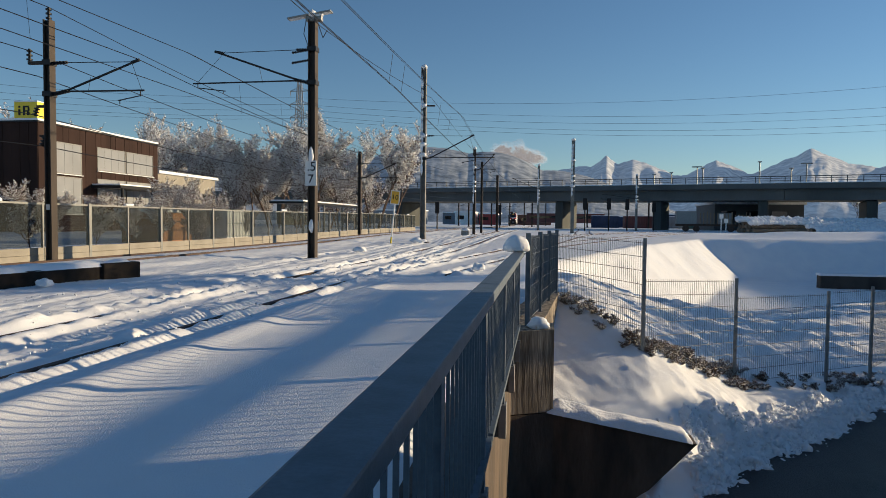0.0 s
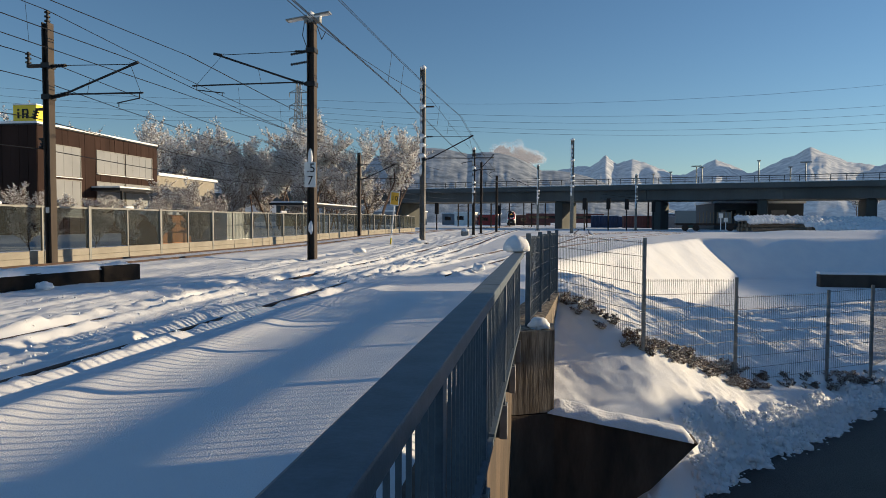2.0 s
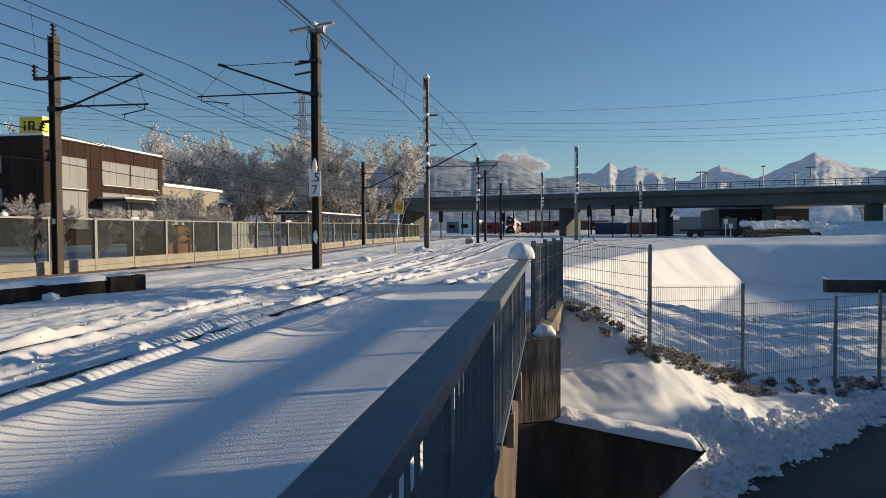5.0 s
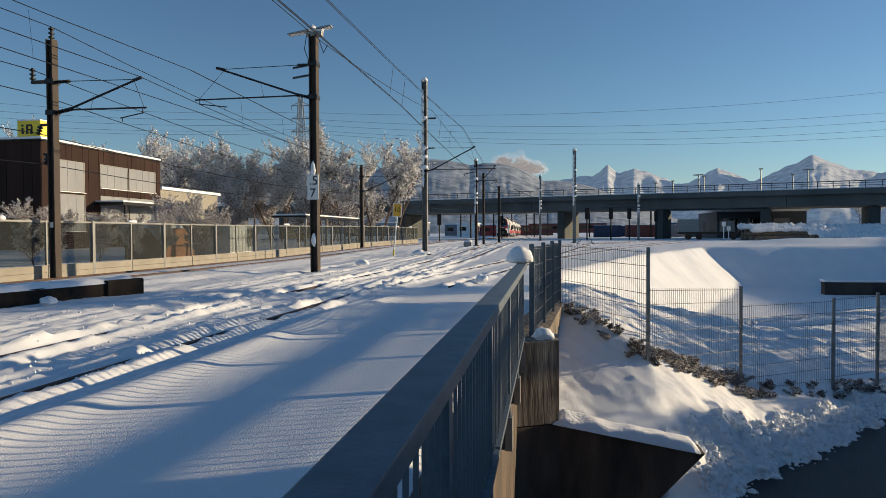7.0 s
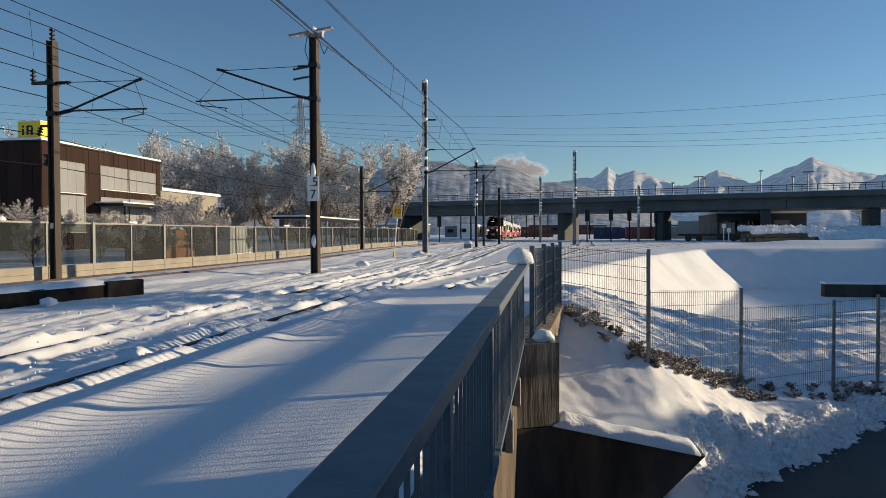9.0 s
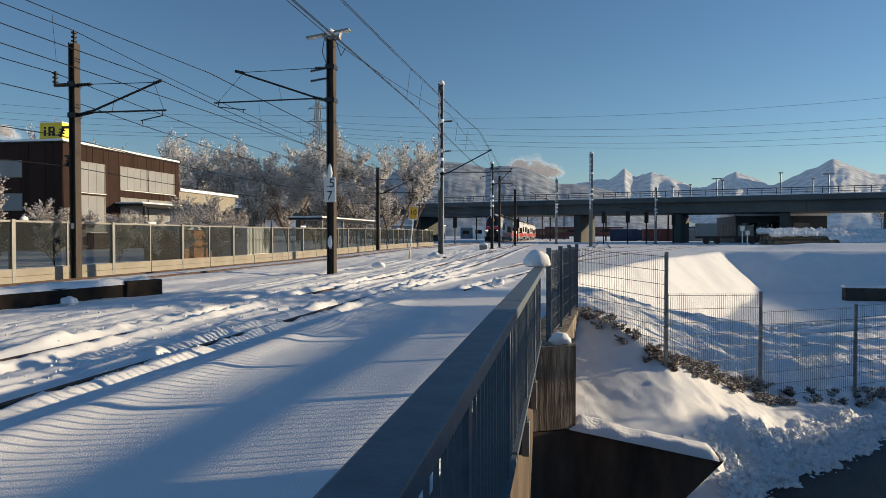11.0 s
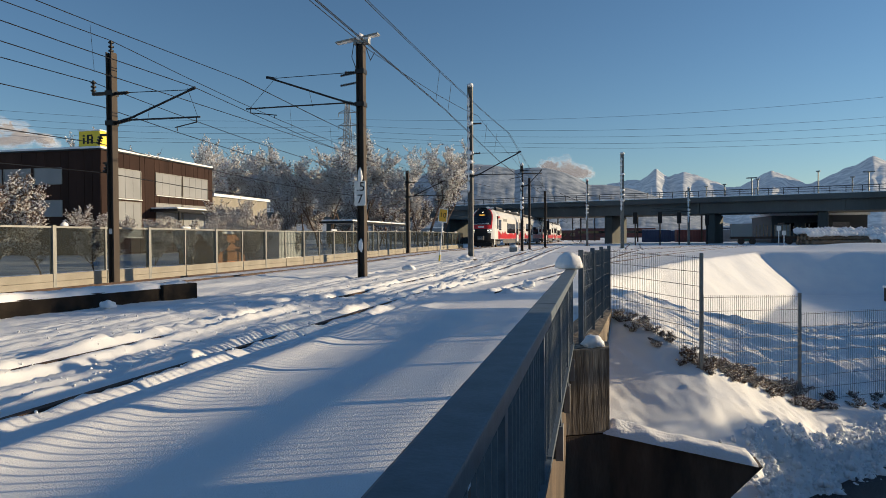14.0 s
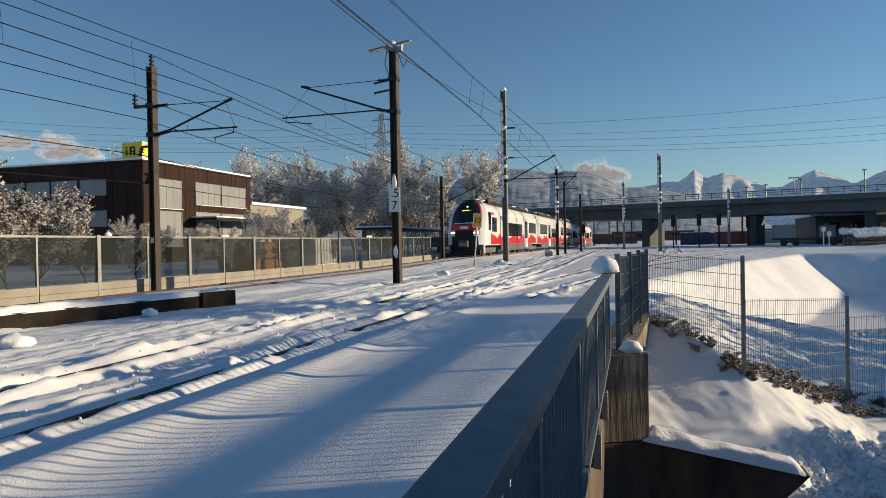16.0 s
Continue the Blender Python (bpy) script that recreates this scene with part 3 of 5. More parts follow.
def mast(label, x, y, z0, h, arm=0, arm_z=5.6, rise=0.95, w=0.2, m=MAST, snow=0, tip=0.97):
    t = thing("catenary_mast", label, "mast", "overhead line masts", at=pose(x, y, z0))
    bm = bmesh.new()
    box(bm, -w / 2, -w / 2 + 0.03, -w * 0.6, w * 0.6, -0.3, h)
    box(bm, w / 2 - 0.03, w / 2, -w * 0.6, w * 0.6, -0.3, h)
    box(bm, -w / 2 + 0.03, w / 2 - 0.03, -0.015, 0.015, -0.3, h - 0.002)
    part("mast_shaft", bm, m, t)
    part("mast_foot", boxes((-w * 1.1, w * 1.1, -w * 1.1, w * 1.1, -0.4, 0.02), bevel=0.02), CONC_DARK, t)
    if arm:
        s = 1 if arm > 0 else -1
        up_z = arm_z + rise
        part("cantilever_tube", rods(((0.5 * s, 0, arm_z + rise * 0.08), (arm * tip, 0, up_z), 0.032), ((arm * (tip - 0.07), 0, up_z - 0.06), (arm * tip, 0, up_z), 0.045)), WIRE, t)
        part("registration_tube", rods(((0.55 * s, 0, arm_z + 0.06 * rise), (arm * 1.02, 0, arm_z + 0.04), 0.024)), WIRE, t)
        bm = insul(bmesh.new(), (0.1 * s, 0, arm_z - 0.02), (0.6 * s, 0, arm_z + 0.09 * rise), 0.06, 6)
        part("insulator", bm, WIRE, t)
        bm = insul(bmesh.new(), (0.12 * s, 0, up_z - 0.03), (0.55 * s, 0, up_z - 0.02), 0.05, 5)
        part("insulator", bm, WIRE, t)
        part("top_stay", rods(((0.5 * s, 0, up_z - 0.02), (arm * (tip - 0.07), 0, up_z - 0.05), 0.011)), WIRE, t)
        part("steady_arm", rods(((arm * 0.98, 0, arm_z - 0.1), (arm * 0.74, 0, arm_z - 0.22), 0.016), ((arm * 0.98, 0, arm_z + 0.04), (arm * 0.98, 0, arm_z - 0.12), 0.014), ((arm * 0.76, 0, arm_z - 0.2), (arm * 0.76, 0, arm_z - 0.32), 0.012)), WIRE, t)
        part("dropper", rods(((arm * (tip - 0.09), 0, up_z), (arm * 1.0, 0, arm_z), 0.007)), WIRE, t)
        part("dropper", rods(((arm * 0.45, 0, up_z * 0.5 + arm_z * 0.5), (arm * 0.42, 0, arm_z), 0.006)), WIRE, t)
        for zb in (arm_z, up_z):
            part("bracket", boxes((-w / 2 - 0.03, w / 2 + 0.03, -w * 0.7, w * 0.7, zb - 0.09, zb + 0.05)), WIRE, t)
    if snow:
        rng = random.Random(int(x * 10))
        lab = "white snow clinging to the steel"
        part("snow_cap", lump(bmesh.new(), (0, 0, h), (w * 0.7, w * 0.8, 0.16), 1, 2, 0.3, 0.6), SNOWCAP, t, lab, smooth=True)
        for i in range(snow):
            z = h * (0.42 + 0.55 * i / snow)
            part("clinging_snow", lump(bmesh.new(), (-w * 0.25, -w * 0.55, z), (w * 0.33, w * 0.22, h * 0.34 / snow), i, 1, 0.5, 1), SNOWCAP, t, lab, smooth=True)
        for z in (0.5, 0.56, 0.61, 0.78):
            part("clinging_snow", lump(bmesh.new(), (0, -w * 0.4, h * z), (w * 0.7, w * 0.6, 0.14), z * 20, 2, 0.4, 0.7), SNOWCAP, t, lab, smooth=True)
    return t


def label_text(parent, body, size, x, y, z, rz=0, material=None, name="number"):
    """Letters standing upright on a plate that faces -y (rz turns them about z)."""
    cu = bpy.data.curves.new(name, 'FONT')
    cu.body, cu.size, cu.align_x, cu.align_y, cu.extrude = body, size, 'CENTER', 'CENTER', 0.002
    cu.materials.append(material or BLACK)
    ob = new(name, cu)
    ob.parent = parent
    ob.matrix_basis = pose(x, y, z, 90, 0, rz)
    return ob


def build_masts():
    ml = mast("dark rusty steel mast with bracket arms by the barrier", -13.45, 16.6, 0, 6.6, arm=2.75, arm_z=4.62, rise=0.85, w=0.19)
    for b in ((-0.62, 0, -0.05, 0.05, 5.42, 5.5), (-0.38, 0, -0.04, 0.04, 4.25, 4.31), (-0.3, -0.08, -0.04, 0.04, 3.45, 3.5)):
        part("bracket_arm", boxes(b), MAST, ml)
    for a, b in (((-0.6, 0, 5.5), (-0.6, 0, 5.85)), ((0, 0, 6.6), (0, 0, 6.95)), ((-0.38, 0, 4.25), (-0.46, 0, 4.02)), ((-0.16, 0, 3.45), (-0.26, 0, 3.2))):
        part("insulator", insul(bmesh.new(), a, b, 0.075, 3), WIRE, ml)
    part("number_plate", boxes((-0.05, 0.05, -0.13, -0.12, 1.45, 1.6)), WHITE, ml)
    m1 = mast("dark steel mast with bracket arm, floodlights and number plate", -7.35, 20.5, 0, 7.55, arm=-3.98, arm_z=5.6, rise=1.05, w=0.235, tip=0.83)
    part("crosshead", boxes((-0.22, 0.3, -0.1, 0.1, 7.5, 7.66), bevel=0.02), STEEL_GREY, m1)
    for sx in (-1, 1):
        L = 0.82 if sx < 0 else 0.62
        bm = bmesh.new()
        box(bm, 0.12, L, -0.14, 0.14, 0, 0.05, bevel=0.012)
        fl = part("floodlight", bm, STEEL_GREY, m1, at=pose(0, 0, 7.68, 0, -8 if sx > 0 else 8, 0 if sx > 0 else 180))
        part("lamp_glass", boxes((0.3, L - 0.05, -0.1, 0.1, -0.008, 0.004)), WHITE, fl)
    bm = bmesh.new()
    lump(bm, (-0.02, -0.02, 7.7), (0.13, 0.14, 0.17), 2, 2, 0.3, 0.6)
    lump(bm, (0.2, -0.02, 7.66), (0.14, 0.1, 0.1), 3, 2, 0.3, 0.6)
    part("clinging_snow", bm, SNOWCAP, m1, "white snow cap", smooth=True)
    part("cable", rods(((-0.2, -0.1, 7.5), (-0.27, -0.1, 7.1), 0.012), ((-0.27, -0.1, 7.1), (-0.12, -0.1, 6.7), 0.012)), WIRE, m1)
    part("cable", rods(((0.2, -0.1, 7.4), (0.36, -0.1, 6.95), 0.012), ((0.36, -0.1, 6.95), (0.5, -0.1, 7.2), 0.012)), WIRE, m1)
    for z in (6.62, 6.3):
        part("insulator", insul(bmesh.new(), (-0.12, 0, z), (-0.7, 0, z - 0.08), 0.042, 7), WIRE, m1)
    plate = part("number_plate", boxes((-0.19, 0.19, -0.19, -0.17, 2.33, 3.12), bevel=0.008), WHITE, m1, "white plate with black numbers")
    label_text(plate, ".5", 0.40, 0.03, -0.195, 2.92)
    label_text(plate, "7", 0.40, 0.0, -0.195, 2.53)
    bm = lump(bmesh.new(), (0, -0.16, 3.25), (0.09, 0.07, 0.28), 4, 2, 0.4, 0.7)
    part("clinging_snow", bm, SNOWCAP, m1, smooth=True)
    bm = lump(bmesh.new(), (0, -0.15, 1.05), (0.08, 0.03, 0.22), 5, 2, 0.3, 1)
    part("clinging_snow", bm, SNOWCAP, m1, smooth=True)
    m3 = mast("steel mast beside the tracks plastered with snow", -6.63, 36, 0.1, 9.45, arm=2.85, arm_z=4.55, rise=1.25, w=0.27, snow=9, m=mat("weathered_mast", (0.24, 0.23, 0.21), (0.15, 0.14, 0.125), scale=3, rough=0.8, metal=0.2, bump=0.3))
    part("bracket_arm", boxes((0.1, 0.62, -0.04, 0.04, 7.35, 7.43)), MAST, m3)
    mast("dark slim mast with cross arms on the far track side", -5.85, 55, 0.2, 7.05, arm=1.7, arm_z=5.3, rise=1.3, w=0.22, snow=5)
    part("crosshead", boxes((-1.0, 1.15, -0.1, 0.1, 6.95, 7.03)), MAST, mast("dark slim mast with cross arm", -5.9, 62, 0.2, 6.6, w=0.2))
    mast("pale galvanised mast plastered with snow", 2.68, 70, 0.2, 9.5, w=0.34, m=STEEL_GREY, snow=12)
    mast("dark slim mast beside the barrier", -12.6, 44.5, 0.2, 5.75, arm=2.6, arm_z=3.95, rise=1.0, w=0.2)
    mast("dark plain mast on the far track side", -5.4, 75, 0.2, 6.25, w=0.26)
    mast("snowy mast in front of the viaduct", -1.0, 90, 0.2, 8.6, arm=-3.6, arm_z=5.5, rise=1.4, w=0.3, m=STEEL_GREY, snow=10)
    mast("snowy mast in front of the viaduct", 12.8, 99, 0.2, 7.9, arm=-5.0, arm_z=4.6, rise=0.6, w=0.3, m=STEEL_GREY, snow=10)
    for x, y, h in ((-16, 140, 7), (-12, 150, 7.5), (-9, 170, 7), (-3, 150, 7), (-6, 190, 8), (4, 140, 6), (9, 150, 6.5), (-22, 170, 7), (0, 200, 8), (22, 150, 6), (28, 170, 6), (-14, 210, 8), (6, 180, 8)):
        mast("dark slim mast behind the viaduct", x, y, 0.2, h, arm=2.5 if x < 0 else 0, arm_z=5.0, w=0.3)


build_masts()


# ---- wires ----
def wire(t, pts, r=0.012):
    bm = bmesh.new()
    prev = None
    for k, p in enumerate(pts):
        d = Vector(pts[min(k + 1, len(pts) - 1)]) - Vector(pts[max(k - 1, 0)])
        u = d.cross(Vector((0, 0, 1)))
        u = u.normalized() if u.length > 1e-5 else Vector((1, 0, 0))
        w = u.cross(d).normalized()
        ring = [bm.verts.new(Vector(p) + (u * math.cos(a) + w * math.sin(a)) * r) for a in (0, 1.571, 3.142, 4.712)]
        if prev:
            for i in range(4):
                bm.faces.new((prev[i], prev[(i + 1) % 4], ring[(i + 1) % 4], ring[i]))
        prev = ring
    part("wire", bm, WIRE, t)


def sag(a, b, s, n=8):
    a, b = Vector(a), Vector(b)
    return [tuple(a.lerp(b, i / n) - Vector((0, 0, 4 * s * (i / n) * (1 - i / n)))) for i in range(n + 1)]


def build_wires():
    t = thing("overhead_line", "dark overhead contact and carrier wires with droppers", "wires")
    # over the branch track
    wire(t, [(-4.7, -20, 5.35), (-4.7, 21, 5.4), (-5.05, 36, 5.42), (-5.0, 75, 5.5), (-4.5, 150, 5.5)], 0.011)
    wire(t, [(-4.78, -20, 5.39), (-4.78, 21, 5.44), (-5.13, 36, 5.46), (-5.1, 75, 5.54)], 0.011)
    car = sag((-4.75, -30, 6.9), (-4.5, 36, 6.9), 0.8, 12) + sag((-4.5, 36, 6.9), (-5.0, 90, 6.8), 0.7)[1:]
    wire(t, car, 0.010)
    wire(t, [(x - 0.1, y, z + 0.05) for x, y, z in car], 0.010)
    wire(t, sag((-7.05, 20.5, 7.3), (-6.2, 36, 7.9), 0.15, 4) + sag((-6.2, 36, 7.9), (-5.4, 75, 6.4), 0.3)[1:], 0.012)
    wire(t, sag((-7.05, 20.5, 7.3), (-6.5, -14, 7.5), 0.2, 6), 0.014)
    for y in (19.8, 21.5, 29, 32):
        wire(t, [(-4.72, y, 5.4), (-4.6, y, 6.3)], 0.006)
    # over the main track
    wire(t, [(-11.4, -20, 4.9), (-11.35, 18.5, 5.25), (-11.1, 44, 5.3), (-10.6, 110, 5.4)], 0.011)
    for x, z in ((-11.5, 6.65), (-11.62, 6.7)):
        wire(t, sag((x, -30, z), (x, 20.5, z - 0.05), 0.5) + sag((x, 20.5, z - 0.05), (x + 0.8, 70, z), 0.5)[1:], 0.011)
    wire(t, sag((-11.2, -20, 5.95), (-10.85, 16.6, 5.5), 0.3) + sag((-10.85, 16.6, 5.5), (-10.3, 44.5, 5.3), 0.4)[1:], 0.011)
    for y in (6, 10, 13.5, 24, 28):
        wire(t, [(-11.4, y, 5.2), (-11.5, y, 6.3)], 0.005)
    # feeders on the barrier mast
    for x, z, zb in ((-13.45, 6.95, 6.9), (-14.05, 5.8, 5.6), (-13.9, 4.05, 4.4), (-13.7, 3.2, 3.9), (-13.8, 5.1, 5.0)):
        wire(t, sag((x, -25, z + 0.1), (x, 16.6, z), 0.35) + sag((x, 16.6, z), (-12.6 - 0.1 * z, 44.5, zb - 0.4), 0.35)[1:] + sag((-12.6 - 0.1 * z, 44.5, zb - 0.4), (-12, 90, zb), 0.3)[1:], 0.012)
    # high-voltage line in the distance
    hv = thing("power_line", "thin high-voltage wires across the sky", "wires")
    for zl, zr in ((58, 60), (55, 51), (52.5, 47.5), (50, 44), (48.5, 41.3)):
        wire(hv, sag((-260, 190, zl - 4), (-114, 300, zl), 4, 12) + sag((-114, 300, zl), (160, 300, zr), 5.5, 24)[1:], 0.045)
    py = thing("transmission_tower", "grey steel lattice transmission tower behind the trees", "pylon", at=pose(-114, 300, 0))
    bm = bmesh.new()
    H = 66
    wid = lambda z: 3.2 * (1 - z / H) + 0.7
    for sx in (-1, 1):
        for sy in (-1, 1):
            rod(bm, (sx * wid(0), sy * wid(0), 0), (sx * wid(H), sy * wid(H), H), 0.22, 4)
    z, k = 0, 1
    while z < H - 3:
        z2 = z + wid(z) * 1.5
        for sy in (-1, 1):
            rod(bm, (k * wid(z), sy * wid(z), z), (-k * wid(z2), sy * wid(z2), z2), 0.12, 4)
            rod(bm, (-k * wid(z), sy * wid(z), z), (k * wid(z2), sy * wid(z2), z2), 0.12, 4)
        z = z2
    part("lattice", bm, STEEL_GREY, py)
    for zc in (61, 55, 49):
        part("cross_arm", rods(((-4.6, 0, zc), (4.6, 0, zc), 0.22), ((-4.6, 0, zc), (0, 0, zc + 2), 0.14), ((4.6, 0, zc), (0, 0, zc + 2), 0.14), ((-4.4, 0, zc), (-4.4, 0, zc - 2), 0.15), ((4.4, 0, zc), (4.4, 0, zc - 2), 0.15)), STEEL_GREY, py)


build_wires()


# ---- noise barrier ----
BAR_X = -13.9


def build_barrier():
    t = thing("noise_barrier", "noise barrier of dark transparent panes on beige concrete base", "barrier")
    rng = random.Random(2)
    w = 1.93
    meshes = [emit_mesh("barrier_post", boxes((-r, r, -r, r, -0.3, 1.68), bevel=0.004), STEEL_ALU) for r in (0.06, 0.028)]
    pane = emit_mesh("pane", boxes((-0.012, 0.012, 0.05, w - 0.04, 0.42, 1.60)), PANE)
    base = emit_mesh("base_panel", boxes((-0.05, 0.05, 0.03, w - 0.03, -0.3, 0.195), (-0.045, 0.045, 0.03, w - 0.03, 0.2, 0.40), bevel=0.008), CONC_BEIGE)
    rail = emit_mesh("top_rail", boxes((-0.025, 0.025, 0.03, w - 0.03, 1.605, 1.655)), STEEL_ALU)
    y, k = 3.3, 0
    while y < 70:
        z = 0.2 * float(step(22, 60, np.array(y)))
        for me, nm in ((meshes[k % 2], "barrier_post"), (pane, "pane"), (base, "base_panel"), (rail, "top_rail")):
            ob = new(nm, me)
            ob.parent = t
            ob.location = (BAR_X, y, z)
            if nm == "pane":
                ob.visible_shadow = False
        if rng.random() < 0.4:
            bm = bmesh.new()
            for i in range(rng.randint(1, 4)):
                lump(bm, (BAR_X, y + rng.uniform(-0.25, 0.5), z + 1.68), (0.08, rng.uniform(0.1, 0.22), rng.uniform(0.05, 0.1)), rng.random() * 9, 1, 0.4, 0.4)
            part("snow_tuft", bm, SNOWCAP, t, "small tuft of snow", smooth=True)
        y += w
        k += 1


build_barrier()


# ---- office building ----
def build_office():
    X, Y0, Y1, ZT = -36.0, 43.2, 58.1, 8.05
    t = thing("office_building", "dark brown clad office building with pale window blinds", "building")
    part("wall", boxes((-80, X, Y0, Y1, 0, ZT)), CLAD, t)
    part("roof", boxes((-80.2, X + 0.15, Y0 - 0.15, Y1 + 0.15, ZT, ZT + 0.1)), BLACK, t)
    bm = box(bmesh.new(), -80.1, X + 0.1, Y0 - 0.1, Y1 + 0.1, ZT + 0.1, ZT + 0.28, bevel=0.06)
    part("roof_snow", bm, SNOWCAP, t, "thin white snow on the roof edge")
    # vertical cladding boards on the long side
    n = int((Y1 - Y0) / 0.62)
    for i in range(n):
        y = Y0 + i * (Y1 - Y0) / n
        part("cladding_board", boxes((X, X + 0.03 + 0.012 * (i % 3), y + 0.012, y + (Y1 - Y0) / n - 0.012, 0.1, ZT - 0.02)), CLAD, t)
    d = 0.06
    for y0, y1, z0, z1 in ((44.0, 47.6, 4.6, 6.8), (44.0, 47.6, 1.6, 4.25), (49.6, 53.1, 5.12, 6.88), (53.4, 57.2, 5.12, 6.88), (49.6, 53.1, 2.4, 4.33), (53.4, 57.0, 2.4, 4.33)):
        wdw = part("window", boxes((X, X + d + 0.03, y0 - 0.08, y1 + 0.08, z0 - 0.08, z0), (X, X + d + 0.03, y0 - 0.08, y1 + 0.08, z1, z1 + 0.08), (X, X + d + 0.03, y0 - 0.08, y0, z0, z1), (X, X + d + 0.03, y1, y1 + 0.08, z0, z1)), STEEL_ALU, t)
        k = 4
        for i in range(k):
            part("blind", boxes((X, X + d, y0 + (y1 - y0) * i / k + 0.012, y0 + (y1 - y0) * (i + 1) / k - 0.012, z0, z1)), BLIND, wdw)
        part("sill", boxes((X, X + 0.2, y0 - 0.1, y1 + 0.1, z0 - 0.13, z0 - 0.085)), SNOWCAP, wdw)
    for i in range(int(44 / 0.7)):
        x = X - 0.7 * (i + 1)
        part("cladding_board", boxes((x + 0.012, x + 0.688, Y0 - 0.03 - 0.01 * (i % 3), Y0, 0.1, ZT - 0.02)), CLAD, t)
    for x0, x1, z0, z1 in ((-47.1, -44.9, 5.6, 6.75), (-44.6, -42.2, 5.6, 6.75), (-41.8, -39.4, 5.6, 6.75), (-41.4, -39.4, 3.15, 4.3), (-50, -47.6, 5.6, 6.75), (-53, -50.6, 5.6, 6.75), (-45, -42.3, 3.15, 4.3)):
        wdw = part("window", boxes((x0 - 0.06, x1 + 0.06, Y0 - 0.09, Y0, z0 - 0.06, z0), (x0 - 0.06, x1 + 0.06, Y0 - 0.09, Y0, z1, z1 + 0.06), (x0 - 0.06, x0, Y0 - 0.09, Y0, z0, z1), (x1, x1 + 0.06, Y0 - 0.09, Y0, z0, z1)), STEEL_ALU, t)
        part("blind", boxes((x0, x1, Y0 - 0.055, Y0, z0, z1)), BLIND, wdw)
    # entrance canopy
    c = thing("entrance_canopy", "flat dark entrance canopy with a thin snow cover", "canopy")
    part("canopy_slab", boxes((X + 0.03, X + 2.6, 48.8, 58.0, 3.62, 3.85)), BLACK, c)
    part("snow_cover", boxes((X + 0.05, X + 2.55, 48.85, 57.95, 3.85, 3.98), bevel=0.04), SNOWCAP, c)
    for y in (49.2, 53.4, 57.6):
        part("canopy_post", boxes((X + 2.35, X + 2.5, y, y + 0.15, 0, 3.63)), BLACK, c)
    s = thing("roof_sign", "yellow box sign with black shapes on the roof", "sign")
    sx0, sx1, sy0, sy1, sz0, sz1 = -38.0, -36.15, 43.35, 45.1, ZT + 0.2, ZT + 1.45
    part("sign_box", boxes((sx0, sx1, sy0, sy1, sz0, sz1), bevel=0.03), YELLOW, s)
    part("snow_cover", boxes((sx0 - 0.02, sx1 + 0.02, sy0 - 0.02, sy1 + 0.02, sz1, sz1 + 0.1), bevel=0.04), SNOWCAP, s)
    f = sy0 - 0.012
    part("sign_mark", boxes((sx0 + 0.35, sx0 + 0.52, f, sy0, sz0 + 0.3, sz0 + 0.75), (sx0 + 0.35, sx0 + 0.52, f, sy0, sz0 + 0.84, sz0 + 0.98)), BLACK, s)
    part("sign_mark", boxes((sx0 + 0.72, sx0 + 0.9, f, sy0, sz0 + 0.3, sz0 + 0.98), (sx0 + 0.9, sx0 + 1.2, f, sy0, sz0 + 0.86, sz0 + 0.98), (sx0 + 1.1, sx0 + 1.25, f - 0.002, sy0, sz0 + 0.6, sz0 + 0.86), (sx0 + 0.9, sx0 + 1.2, f, sy0, sz0 + 0.55, sz0 + 0.66), (sx0 + 1.05, sx0 + 1.25, f - 0.004, sy0, sz0 + 0.3, sz0 + 0.55)), BLACK, s)
    g = sx1 + 0.012
    part("sign_mark", boxes((sx1, g, sy0 + 0.75, sy0 + 0.95, sz0 + 0.2, sz0 + 0.7), (sx1, g, sy0 + 0.75, sy0 + 0.95, sz0 + 0.82, sz0 + 1.0)), BLACK, s)
    b = thing("annex_building", "low beige rendered annex with a snowy roof", "building")
    part("wall", boxes((-60, -38, 61.4, 73, 0, 5.7)), CONC_BEIGE, b)
    part("roof", boxes((-60, -37.7, 61.2, 73.3, 5.7, 6.0), bevel=0.05), SNOWCAP, b)
    for y in (63, 66.5, 70):
        part("window", boxes((-38.01, -37.95, y, y + 1.8, 2.2, 4.0)), DARKGLASS, b)
    # long low carport and huts behind the barrier
    h = thing("carport", "long flat carport roof with snow behind the barrier", "carport")
    part("roof", boxes((-20.2, -17.5, 47, 62, 2.45, 2.6)), BLACK, h)
    part("snow_cover", boxes((-20.1, -17.6, 47.1, 61.9, 2.6, 2.72), bevel=0.04), SNOWCAP, h)
    for y in (47.3, 52, 57, 61.6):
        part("post", boxes((-17.8, -17.65, y, y + 0.15, 0, 2.46)), STEEL_GREY, h)
    h = thing("garden_shed", "small orange brown shed behind the barrier", "shed")
    part("wall", boxes((-20.5, -18.5, 30, 33, 0, 1.55)), mat("orange_wood", (0.35, 0.16, 0.06), (0.25, 0.11, 0.05), scale=2, rough=0.7), h)
    part("roof", boxes((-20.7, -18.3, 29.8, 33.2, 1.55, 1.7), bevel=0.03), SNOWCAP, h)
    h = thing("cargo_container", "cream corrugated container behind the barrier", "container")
    part("wall", prism([(-19.5, 34), (-19.5, 36.8)] + [p for i in range(13, -1, -1) for p in ((-17.0 + 0.04 * (i % 2), 34.18 + i * 0.2), (-17.0 + 0.04 * (i % 2), 34.02 + i * 0.2))], 0, 1.75), WHITE, h)


build_office()


# ---- viaduct ----
VR = -17.2


